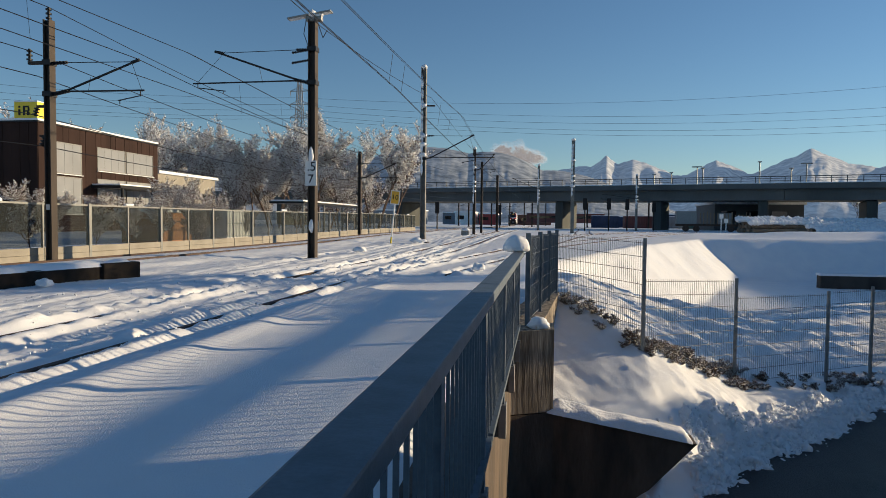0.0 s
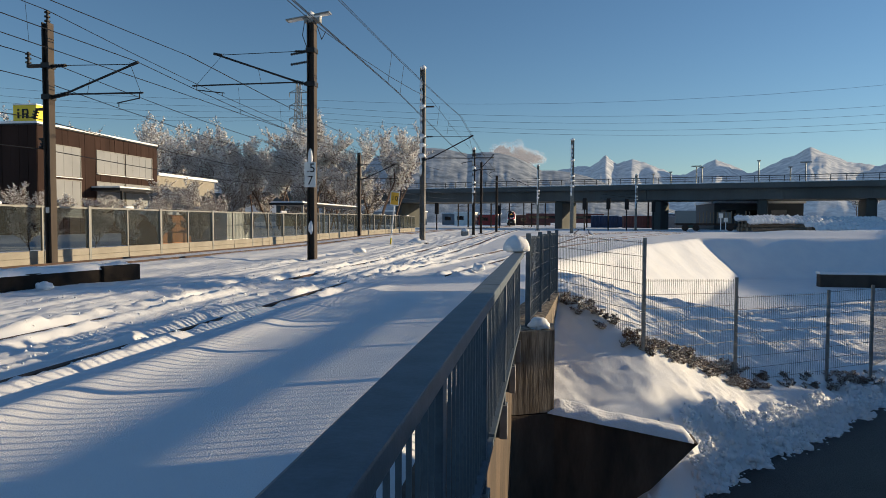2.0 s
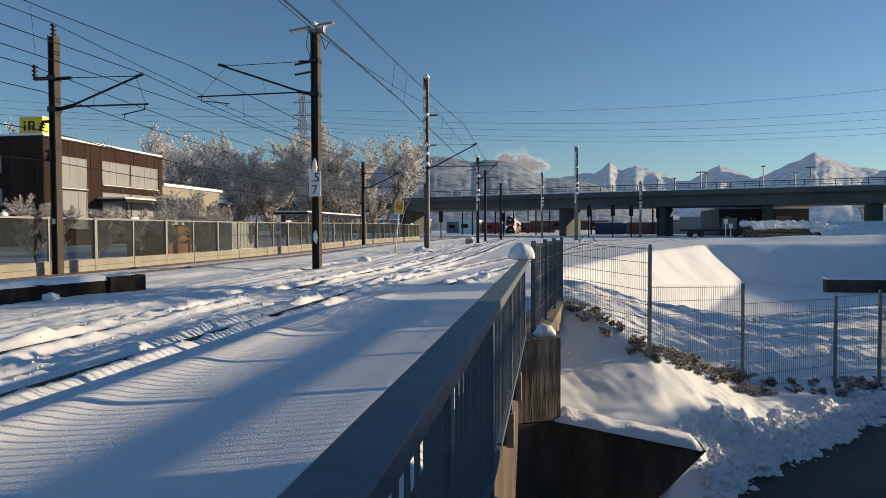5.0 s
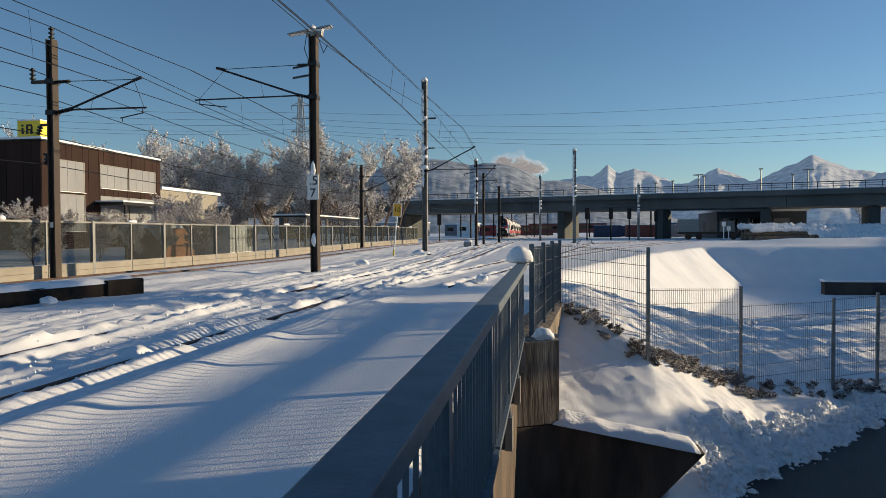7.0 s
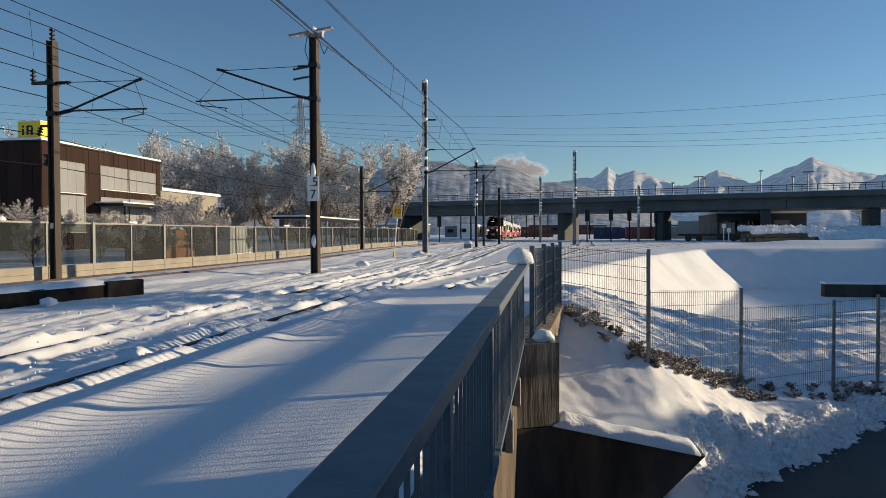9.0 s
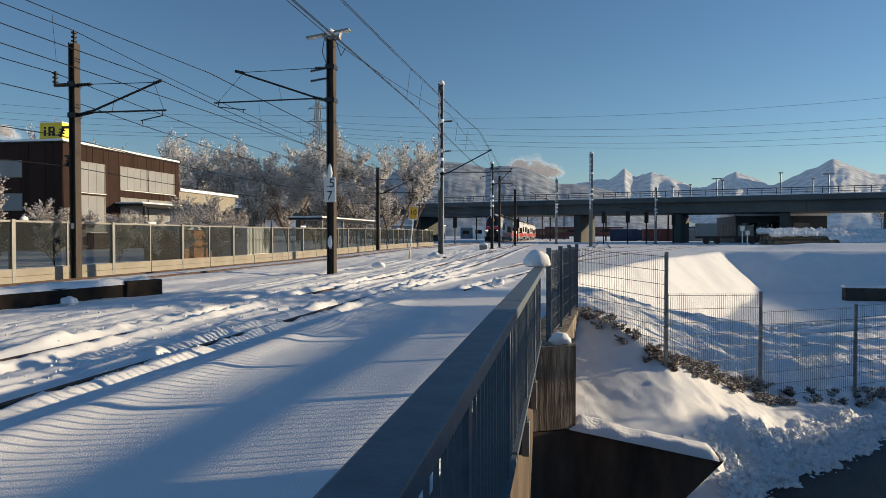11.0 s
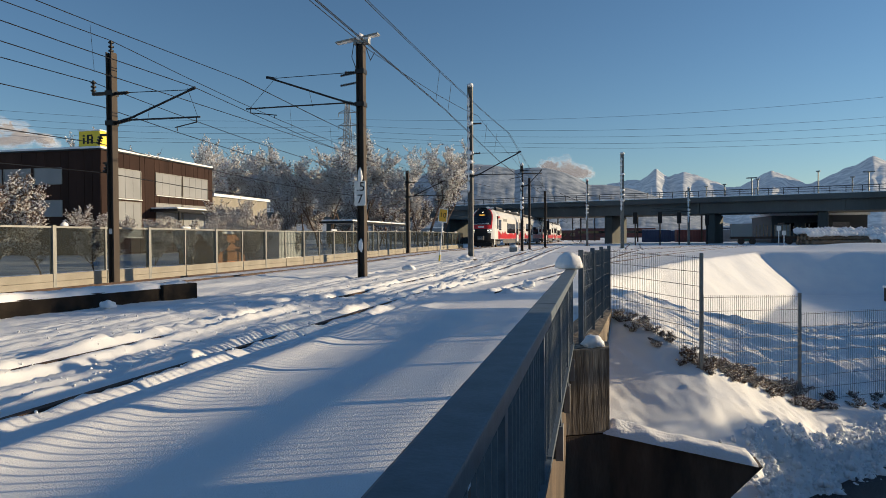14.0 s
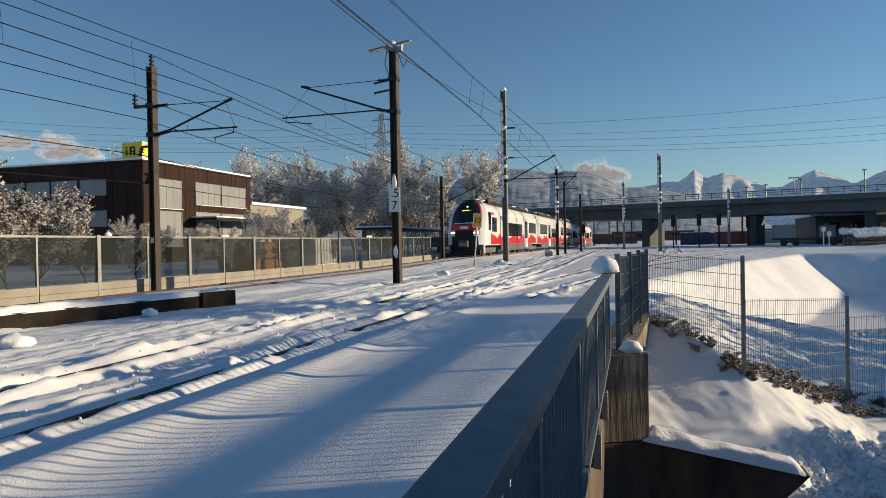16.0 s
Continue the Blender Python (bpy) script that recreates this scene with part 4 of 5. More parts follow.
def vx(r):
    """Place along the viaduct for a direction x/y from the origin."""
    x = r * 117.5 / (1 + 0.309 * r)
    return (x - 6.5) / math.cos(radians(VR))


def build_viaduct():
    t = thing("viaduct", "long grey concrete road viaduct with railing on broad piers", "bridge", at=pose(6.5, 115.5, 0, 0, 0, VR))
    for i in range(12):
        x0 = -110 + i * 20
        part("deck_beam", boxes((x0 + 0.03, x0 + 19.97, 0.7, 11.3, 4.95, 6.75)), CONC_VIA, t)
    part("deck_slab", boxes((-110, 130, 0, 12, 6.75, 7.05)), CONC_VIA, t)
    part("edge_beam", boxes((-110, 130, -0.25, 0.1, 6.65, 7.45), bevel=0.03), CONC_VIA, t)
    part("edge_snow", boxes((-110, 130, -0.28, 0.2, 7.45, 7.55), bevel=0.03), SNOWCAP, t, "thin line of snow")
    part("edge_beam", boxes((-110, 130, 11.9, 12.2, 6.65, 7.45), bevel=0.03), CONC_VIA, t)
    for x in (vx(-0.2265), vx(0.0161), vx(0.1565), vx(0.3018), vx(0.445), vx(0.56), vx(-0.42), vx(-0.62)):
        part("pier", boxes((x - 0.72, x + 0.72, 1.2, 10.8, -1, 4.95), bevel=0.35), CONC_PIER_SHADE, t)
    part("guard_rail", rods(((-110, 0, 8.5), (130, 0, 8.5), 0.06), ((-110, 0, 8.2), (130, 0, 8.2), 0.035), ((-110, 0, 7.85), (130, 0, 7.85), 0.035)), RAIL_DARK, t)
    pm = emit_mesh("rail_post", boxes((-0.05, 0.05, -0.05, 0.05, 7.4, 8.5)), RAIL_DARK)
    for i in range(120):
        ob = new("rail_post", pm)
        ob.parent = t
        ob.location = (-110 + i * 2.0, 0, 0)
    for r, h, two in ((0.295, 13.3, 0), (0.207, 12.4, 1), (0.215, 12.0, 0), (0.36, 12.6, 1), (0.339, 11.5, 0), (0.17, 11.0, 0), (0.145, 10.6, 0)):
        x = vx(r)
        l = thing("street_lamp", "tall slim grey street lamp on the viaduct", "lamp", "viaduct street lamps", at=pose(6.5 + x * math.cos(radians(VR)) + 6 * 0.2957, 115.5 + x * math.sin(radians(VR)) + 6 * 0.955, 7.05, 0, 0, VR))
        hh = (h - 6.6) * 0.62
        part("pole", rods(((0, 0, 0), (0, 0, hh), 0.09), n=8), STEEL_GREY, l)
        part("lamp_head", boxes((-0.8 if two else -0.3, 0.8 if two else 0.3, -0.15, 0.15, hh - 0.05, hh + 0.12), bevel=0.03), STEEL_GREY, l)


build_viaduct()


# ---- yard beyond: logs, wagons, containers, signals ----
LOG = mat("cut_log", (0.24, 0.18, 0.12), (0.14, 0.10, 0.07), scale=3, rough=0.85, bump=0.4, island=0.2)


def log_pile(label, x, y, z, length, rows, n, rz, snow=True, seed=0):
    t = thing("log_pile", label, "logs", "log piles", at=pose(x, y, z, 0, 0, rz))
    rng = random.Random(seed)
    for r in range(rows):
        for i in range(n - r):
            rad = rng.uniform(0.22, 0.3)
            a = -length / 2 + rng.uniform(-0.4, 0.4)
            b = length / 2 + rng.uniform(-0.4, 0.4)
            yy, zz = (i + r * 0.5) * 0.56, 0.26 + r * 0.47
            part("log", rods(((a, yy, zz), (b, yy + rng.uniform(-.1, .1), zz), rad), n=8), LOG, t)
    bm = bmesh.new()
    for i in range(int(length * 2.2)):
        for j in range(-1, n - rows + 2):
            lump(bm, (-length / 2 + i / 2.2, (j + rows * 0.5 - 0.6) * 0.56, rows * 0.47 + 0.1 - (0.3 if j < 0 else 0)), (0.5, 0.45, rng.uniform(0.28, 0.52)), i + j * 7 + seed, 1, 0.4, 0.8)
    part("snow_cover", bm, SNOWCAP, t, "thick white snow cover", smooth=True)


def build_yard():
    log_pile("snow-covered pile of cut logs in the yard", 26.5, 84, 0.3, 6.0, 3, 5, 22, seed=1)
    log_pile("snow-covered pile of cut logs in the yard", 30.5, 86, 0.3, 6.0, 3, 5, 14, seed=2)
    log_pile("long low snow-covered stack of logs", 34, 74, 0.05, 13, 2, 4, 6, seed=3)
    log_pile("long low snow-covered stack of logs", 47, 78, 0.05, 13, 2, 4, -3, seed=4)
    log_pile("snow-covered pile of cut logs in the yard", 40, 96, 0.3, 9, 3, 5, -5, seed=5)
    rng = random.Random(11)
    stake = mat("wood_stake", (0.28, 0.21, 0.14), (0.2, 0.14, 0.09), scale=3, rough=0.8)
    w = thing("stake_wagon", "timber wagon with upright stakes and grey end wall", "wagon", at=pose(17.9, 96.5, 0.2, 0, 0, -6))
    part("frame", boxes((0, 9.5, 0, 2.6, 0.75, 1.05)), RUST, w)
    part("end_wall", boxes((0, 2.6, 0, 2.6, 1.05, 2.8), bevel=0.03), STEEL_GREY, w)
    for i in range(15):
        part("stake", boxes((3.0 + i * 0.45, 3.12 + i * 0.45, -0.05, 0.08, 1.05, 2.3 + rng.uniform(0, 0.5))), stake, w)
    part("side_panel", boxes((5.3, 7.2, 0.2, 0.3, 1.05, 2.55)), STEEL_GREY, w)
    for x in (1.2, 2.6, 7.0, 8.4):
        part("wheel", rods(((x, -0.1, 0.42), (x, 0.15, 0.42), 0.44), n=14), RUST, w)
    cols = {"blue": (0.03, 0.05, 0.11), "red": (0.13, 0.04, 0.035), "grey": (0.22, 0.24, 0.27), "green": (0.04, 0.085, 0.065), "dark blue": (0.02, 0.035, 0.09), "rust brown": (0.11, 0.05, 0.038), "bright red": (0.4, 0.05, 0.04), "slate": (0.07, 0.08, 0.095)}
    mats = {k: mat(k.replace(" ", "_") + "_steel", v, scale=0.6, rough=0.55, bump=0.1) for k, v in cols.items()}
    k = 0
    for i, (x, y) in enumerate(((10, 152), (17, 150), (24, 154), (30, 150), (16, 170), (26, 172))):
        for lv in range(1):
            nm = list(cols)[k % 6]
            k += 1
            c = thing("cargo_container", nm + " steel shipping container in the yard", "container", "shipping containers", at=pose(x, y, 0.2 + lv * 2.62, 0, 0, rng.uniform(-4, 4)))
            part("box_wall", prism([p for j in range(20) for p in ((j * 0.3, 0.04 * (j % 2)), (j * 0.3 + 0.27, 0.04 * (j % 2)))] + [(6, 0.02), (6, 2.4), (0, 2.4)], 0, 2.59), mats[nm], c)
            part("snow_cover", boxes((0, 6, 0.02, 2.4, 2.59, 2.7)), SNOWCAP, c)
    for x, y, h, wd, lab, m in ((-40, 260, 4.5, 22, "grey low warehouse behind the viaduct", mats["grey"]), (40, 230, 4.2, 24, "dark blue long warehouse behind the viaduct", mats["dark blue"]), (-75, 240, 5, 30, "grey low warehouse behind the viaduct", mats["grey"]), (-14, 255, 4, 16, "red brown low building behind the viaduct", mats["rust brown"]), (-33, 244, 4.6, 7, "white low building behind the viaduct", WHITE), (-24, 243, 4.0, 6, "red low building behind the viaduct", mats["bright red"]), (28, 118, 4.6, 14, "dark grey long shed beyond the yard", mats["slate"])):
        b = thing("warehouse", lab, "building")
        part("wall", boxes((x, x + wd, y, y + 14, 0, h)), m, b)
        part("roof", boxes((x - 0.3, x + wd + 0.3, y - 0.3, y + 14.3, h, h + 0.4)), SNOWCAP, b)
        for i in range(int(wd / 4)):
            part("window", boxes((x + 1 + i * 4, x + 3.4 + i * 4, y - 0.06, y, h * 0.45, h * 0.75)), DARKGLASS, b)
    # standing red passenger coaches far behind
    c = thing("parked_coach", "red parked railway coach behind the viaduct", "coach", at=pose(-6, 212, 0.2))
    part("body", boxes((0, 24, 0, 2.8, 1.0, 3.9), bevel=0.2), mats["red"], c)
    part("window_band", boxes((1, 23, -0.02, 0, 2.3, 3.1)), DARKGLASS, c)
    part("snow_cover", boxes((0.2, 23.8, 0.1, 2.7, 3.9, 4.05)), SNOWCAP, c)
    for x, y, h in ((-14.6, 90, 3.6), (5.2, 92, 4.3), (8.6, 95, 4.4), (11.3, 97, 4.4), (-8, 118, 4), (16, 104, 4.2)):
        s = thing("railway_signal", "black railway signal head on a slim post", "signal", "railway signals", at=pose(x, y, 0.2))
        part("post", rods(((0, 0, -0.2), (0, 0, h), 0.09), n=8), BLACK, s)
        part("signal_head", boxes((-0.28, 0.28, -0.12, 0.12, h - 1.5, h + 0.05), bevel=0.05), BLACK, s)
    for x, y, h in ((20.2, 82, 2.2), (21.0, 83, 1.7)):
        s = thing("marker_post", "white marker post in the snow", "post", at=pose(x, y, 0.2))
        part("post", rods(((0, 0, -0.3), (0, 0, h), 0.06), n=8), WHITE, s)
        part("plate", boxes((-0.22, 0.22, -0.06, -0.03, h - 0.5, h)), WHITE, s)
    # speed sign
    s = thing("speed_sign", "yellow speed board with black number on a leaning post", "sign", at=pose(-7.95, 34, 0.05, 0, 5.5, 0))
    part("post", rods(((0, 0, -0.3), (0, 0, 2.3), 0.035), n=8), WHITE, s)
    part("yellow_foot", rods(((0, 0, -0.3), (0, 0, 0.35), 0.045), n=8), YELLOW, s)
    bd = part("board", boxes((-0.24, 0.24, -0.06, -0.04, 2.05, 2.78), bevel=0.008), WHITE, s)
    part("yellow_field", boxes((-0.2, 0.2, -0.067, -0.06, 2.1, 2.73)), AMBER, bd)
    label_text(bd, "10", 0.36, 0, -0.072, 2.42)
    b = thing("track_box", "small snow-capped grey track box", "box", at=pose(-6.2, 52, 0.2))
    part("body", boxes((-0.3, 0.3, -0.2, 0.2, -0.2, 0.35), bevel=0.03), STEEL_GREY, b)
    bm = lump(bmesh.new(), (0, 0, 0.35), (0.36, 0.26, 0.2), 1, 2, 0.3, 0.2)
    part("snow_cap", bm, SNOWCAP, b, smooth=True)
    # retaining beam and pool in the hollow
    tagged(part("basin_wall", boxes((16.2, 34, 42.6, 43.2, -2.8, -1.75), bevel=0.03), CONC_DARK), "dark low concrete wall in the snowy hollow", "wall", kind="structure")
    tagged(part("basin_wall_snow", boxes((16.15, 34, 42.55, 43.25, -1.75, -1.6), bevel=0.04), SNOWCAP), "snow on the low concrete wall", "snow")


build_yard()


# ---- trees ----
def grow(seed, height, spread, levels=4, trunk_r=0.16):
    """Branch segments (a, b, ra, rb) of a bare tree, and its fine twig points."""
    rng = random.Random(seed)
    segs, tips = [], []

    def limb(p, d, length, r, lv):
        n = 3
        for i in range(n):
            d = (d + Vector((rng.uniform(-.25, .25), rng.uniform(-.25, .25), rng.uniform(-.08, .16)))).normalized()
            q = p + d * (length / n)
            r2 = r * 0.82
            segs.append((p, q, r, r2, lv))
            if lv >= 2:
                tips.append((p, q, lv))
            if lv < levels and (lv > 0 or i > 0 or height < 5):
                for _ in range(2 if lv else 3):
                    a = rng.uniform(0, 6.283)
                    side = Vector((math.cos(a), math.sin(a), 0))
                    k = rng.uniform(0.55, 1.05) * spread
                    limb(q, (d + side * k + Vector((0, 0, 0.12))).normalized(), length * rng.uniform(0.42, 0.62), r2 * 0.55, lv + 1)
            p, r = q, r2

    limb(Vector((0, 0, -0.2)), Vector((0, 0, 1)), height * 0.72, trunk_r, 0)
    return segs, tips


def tree_meshes(seed, height, spread, clump, per, levels=4, trunk_r=0.16, dark=0.12, bare=None):
    segs, tips = grow(seed, height, spread, levels, trunk_r)
    vs, fs = [], []
    mi = []
    rs = np.random.RandomState(seed)
    for a, b, ra, rb, lv in segs:
        d = (b - a).normalized()
        u = d.orthogonal().normalized()
        w = d.cross(u)
        k = len(vs)
        for p, r in ((a, ra), (b, rb)):
            for j in range(4):
                an = j * math.pi / 2
                vs.append(p + (u * math.cos(an) + w * math.sin(an)) * max(r, height * 0.0016))
        fs += [(k + j, k + (j + 1) % 4, k + 4 + (j + 1) % 4, k + 4 + j) for j in range(4)]
        mi += [1 if lv >= 3 and rs.rand() > (dark if bare is None else bare) else 0] * 4
    wood = bpy.data.meshes.new("trunk")
    wood.from_pydata(vs, [], fs)
    wood.materials.append(BARK)
    wood.materials.append(FROST)
    wood.polygons.foreach_set("material_index", np.array(mi, np.int32))
    vs, fs = [], []
    for a, b, lv in tips:
        for _ in range(per):
            if height > 8 and rs.rand() > 0.42:
                continue
            k = rs.rand()
            c = a.lerp(b, k) + Vector(rs.normal(0, clump * 0.9, 3))
            ax = Vector((rs.normal(), rs.normal(), rs.normal() * 0.6)).normalized()
            L, r = clump * rs.uniform(0.7, 2.0), clump * rs.uniform(0.3, 0.95)
            u = ax.orthogonal().normalized()
            w = ax.cross(u)
            n = len(vs)
            vs += [c - ax * L, c + u * r, c - u * r * 0.5 + w * r, c - u * r * 0.5 - w * r, c + ax * L]
            fs += [(n, n + 2, n + 1), (n, n + 3, n + 2), (n, n + 1, n + 3), (n + 4, n + 1, n + 2), (n + 4, n + 2, n + 3), (n + 4, n + 3, n + 1)]
    fr = bpy.data.meshes.new("crown")
    fr.from_pydata(vs, [], fs)
    fr.materials.append(FROST)
    fr.materials.append(BARK)
    fr.polygons.foreach_set("material_index", np.repeat((rs.rand(len(fs) // 6) < dark).astype(np.int32), 6))
    return wood, fr


FROST = translucent_mix(mat("frosted_twigs", (0.93, 0.93, 0.93), (0.86, 0.85, 0.84), scale=2.0, rough=0.7), 0.5, (0.96, 0.95, 0.94))


def put_tree(meshes, name, label, cat, group, m):
    t = thing(name, label, cat, group, at=m)
    a, b = new("trunk", meshes[0]), new("crown", meshes[1])
    a.parent = b.parent = t
    return t


def build_trees():
    big = [tree_meshes(s, 11.8, 0.6, 0.125, 2, 4, 0.17, 0.10, 0.6) for s in (1, 2, 3, 4, 5)]
    rng = random.Random(7)
    spots = []
    for i in range(22):
        k = i / 21
        spots.append((-66 + 46 * k + rng.uniform(-1.2, 1.2), 88 + rng.uniform(-6, 7) - 2 * k, rng.uniform(0.78, 0.93) * (1.0 - 0.08 * k)))
    for i in range(9):
        spots.append((-40 + 2.3 * i + rng.uniform(-0.8, 0.8), 82 + rng.uniform(-2, 3), rng.uniform(0.5, 0.72)))
    for i, (x, y, s) in enumerate(spots):
        m = pose(x, y, 0, 0, 0, rng.uniform(0, 360)) @ Matrix.Diagonal((s * 1.05, s * 1.05, s, 1))
        put_tree(big[i % 5], "tree", "bare tree thickly covered with white hoar frost", "tree", "frosted trees", m)
    for x, y, s in ((-58, 66, 0.8), (-46, 72, 0.72)):
        put_tree(big[1], "tree", "bare frosted tree behind the office roof", "tree", "frosted trees", pose(x, y, 0) @ Matrix.Diagonal((s, s, s, 1)))
    # unseen bare trees added towards the sun to dapple the berm and slope
    for c, l, s in ((10.9, 22, 0.3), (11.9, 23.5, 0.33), (12.9, 22.5, 0.32), (14.0, 23, 0.34), (15.2, 24, 0.34), (7.4, 17, 0.17), (8.3, 17.6, 0.18), (9.2, 17.2, 0.17), (10.0, 17.8, 0.18), (13.8, 36, 0.5), (17.0, 36, 0.5)):
        x, y = c * -0.39 + l * 0.92, c * 0.92 + l * 0.39
        z = float(terrain(np.array([x]), np.array([y]))[0])
        put_tree(big[int(c) % 5], "tree", "bare frosted tree added out of view to dapple the snow", "tree", "frosted trees", pose(x, y, z, 0, 0, c * 50) @ Matrix.Diagonal((s * 0.9, s * 0.9, s, 1)))
    for x, y, s in ((78, 185, 0.75), (84, 190, 0.8), (90, 186, 0.7)):
        put_tree(big[2], "tree", "bare frosted tree far behind the viaduct", "tree", "frosted trees", pose(x, y, 0, 0, 0, x * 7) @ Matrix.Diagonal((s, s, s, 1)))
    small = [tree_meshes(s, 3.0, 0.95, 0.036, 1, 4, 0.045, 0.42, 0.92) for s in (21, 22, 23)]
    for i, (x, y, s) in enumerate(((-16.6, 11.2, 0.98), (-16.9, 12.9, 0.95), (-16.2, 14.3, 0.85), (-16.8, 15.6, 0.85), (-16.4, 17.2, 0.75), (-23.4, 40, 1.0), (-21.6, 39, 0.8), (-25, 41, 0.85), (-19.5, 37, 0.6), (-17.5, 21.5, 0.6), (-16.7, 9.6, 1.2), (-16.5, 19.5, 0.62), (-17.2, 23.5, 0.6), (-16.6, 25.5, 0.55), (-17.5, 28, 0.6), (-16.8, 30.5, 0.5), (-18, 33, 0.6), (-17, 36.5, 0.5), (-26, 44, 1.0), (-28, 45.5, 1.05), (-24, 46, 0.9), (-46, 95, 2.1), (-41, 97, 2.2), (-36, 96, 2.1), (-31, 97, 2.1), (-26, 95, 1.9), (-38, 79, 1.5), (-31, 80, 1.4), (-24, 79, 1.3))):
        put_tree(small[i % 3], "bush", "brown bare bush with snow on its twigs", "bush", "snowy bushes", pose(x, y, 0, 0, 0, i * 77) @ Matrix.Diagonal((s, s, s, 1)))
    # bramble scrub at the fence foot
    sc = [tree_meshes(s, 0.5, 1.6, 0.02, 1, 3, 0.012, q, 0.85) for s, q in ((31, 0.6), (32, 0.45), (33, 0.75))]
    ps = [(0.35, 11.9), (1.35, 10.0), (3.1, 11.55), (5.05, 12.9), (6.3, 13.6)]
    for i in range(150):
        k = rng.uniform(0, 3.999) if i % 3 else rng.uniform(1.0, 2.1)
        j = int(k)
        f = k - j
        x = ps[j][0] + (ps[j + 1][0] - ps[j][0]) * f + rng.uniform(-0.12, 0.12)
        y = ps[j][1] + (ps[j + 1][1] - ps[j][1]) * f + rng.uniform(-0.3, 0.3)
        z = float(terrain(np.array([x]), np.array([y]))[0])
        s = rng.uniform(0.2, 0.55)
        put_tree(sc[i % 3], "bramble", "dark bramble tuft with snow at the fence foot", "shrub", "bramble tufts", pose(x, y, z, 0, 0, rng.uniform(0, 360)) @ Matrix.Diagonal((s * 0.95, s * 0.95, s * 0.75, 1)))


build_trees()


# ---- mountains and cloud ----
def ridge(name, label, dist, depth, peaks, base, material, az0, az1, seed, rough, fold=0.5):
    """A mountain range round the camera: peaks are (azimuth, width, height, shape) in degrees and metres."""
    nx = Noise2(seed)
    azs = np.linspace(az0, az1, 560)
    rows = 44
    vs, fs = [], []
    h = np.full(len(azs), base, float)
    for a, w, hh, p in peaks:
        d = np.clip(np.abs(azs - a) / w, 0, 1)
        h = np.maximum(h, base + (hh - base) * (np.cos(d * math.pi) * 0.5 + 0.5 if p > 2 else (1 - d) ** p))
    for j in range(rows):
        k = j / (rows - 1)
        d = dist - depth * 0.5 + depth * k
        prof = np.clip(1 - np.abs(k - 0.62) / 0.62, 0, 1) ** 0.9
        z = h * prof + rough * prof * (1.06 - prof) * (0.6 - 1.6 * np.abs(nx(azs * fold, azs * 0 + k * fold * 5.2, 4, 0.5))) - rough * 0.1 * prof * np.abs(nx(azs * 1.2, azs * 0 + k * 5, 3, 0.5))
        for a, zz in zip(azs, z):
            vs.append((d * math.sin(radians(a)), d * math.cos(radians(a)), max(zz, -2)))
    n = len(azs)
    for j in range(rows - 1):
        for i in range(n - 1):
            fs.append((j * n + i, j * n + i + 1, (j + 1) * n + i + 1, (j + 1) * n + i))
    me = bpy.data.meshes.new(name)
    me.from_pydata(vs, [], fs)
    me.materials.append(material)
    me.polygons.foreach_set("use_smooth", [True] * len(me.polygons))
    tagged(new(name, me), label, "mountain", kind="structure")


def build_mountains():
    wood = mat("hazy_wooded_slope", (0.13, 0.16, 0.20), (0.56, 0.60, 0.65), scale=0.035, rough=0.95, fine=0.8, bscale=0.3, stretch=(1, 1, 0.7))
    rock = mat("hazy_snowy_rock", (0.26, 0.30, 0.35), (0.80, 0.79, 0.77), scale=0.02, rough=0.95, fine=0.5, bscale=0.09, stretch=(1, 1, 0.6))
    # pale blue emission stands in for haze over the distant slopes
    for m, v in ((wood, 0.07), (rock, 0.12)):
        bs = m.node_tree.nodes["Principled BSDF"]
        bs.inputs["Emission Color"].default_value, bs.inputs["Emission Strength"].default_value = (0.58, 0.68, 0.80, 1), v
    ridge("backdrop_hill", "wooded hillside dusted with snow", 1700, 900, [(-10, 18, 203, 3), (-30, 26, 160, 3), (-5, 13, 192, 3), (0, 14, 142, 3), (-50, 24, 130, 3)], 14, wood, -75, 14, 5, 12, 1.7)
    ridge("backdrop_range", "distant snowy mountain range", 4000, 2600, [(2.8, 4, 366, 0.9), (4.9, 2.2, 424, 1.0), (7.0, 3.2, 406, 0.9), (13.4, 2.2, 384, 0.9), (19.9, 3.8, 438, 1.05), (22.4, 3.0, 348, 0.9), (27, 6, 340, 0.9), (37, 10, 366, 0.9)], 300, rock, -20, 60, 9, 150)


build_mountains()


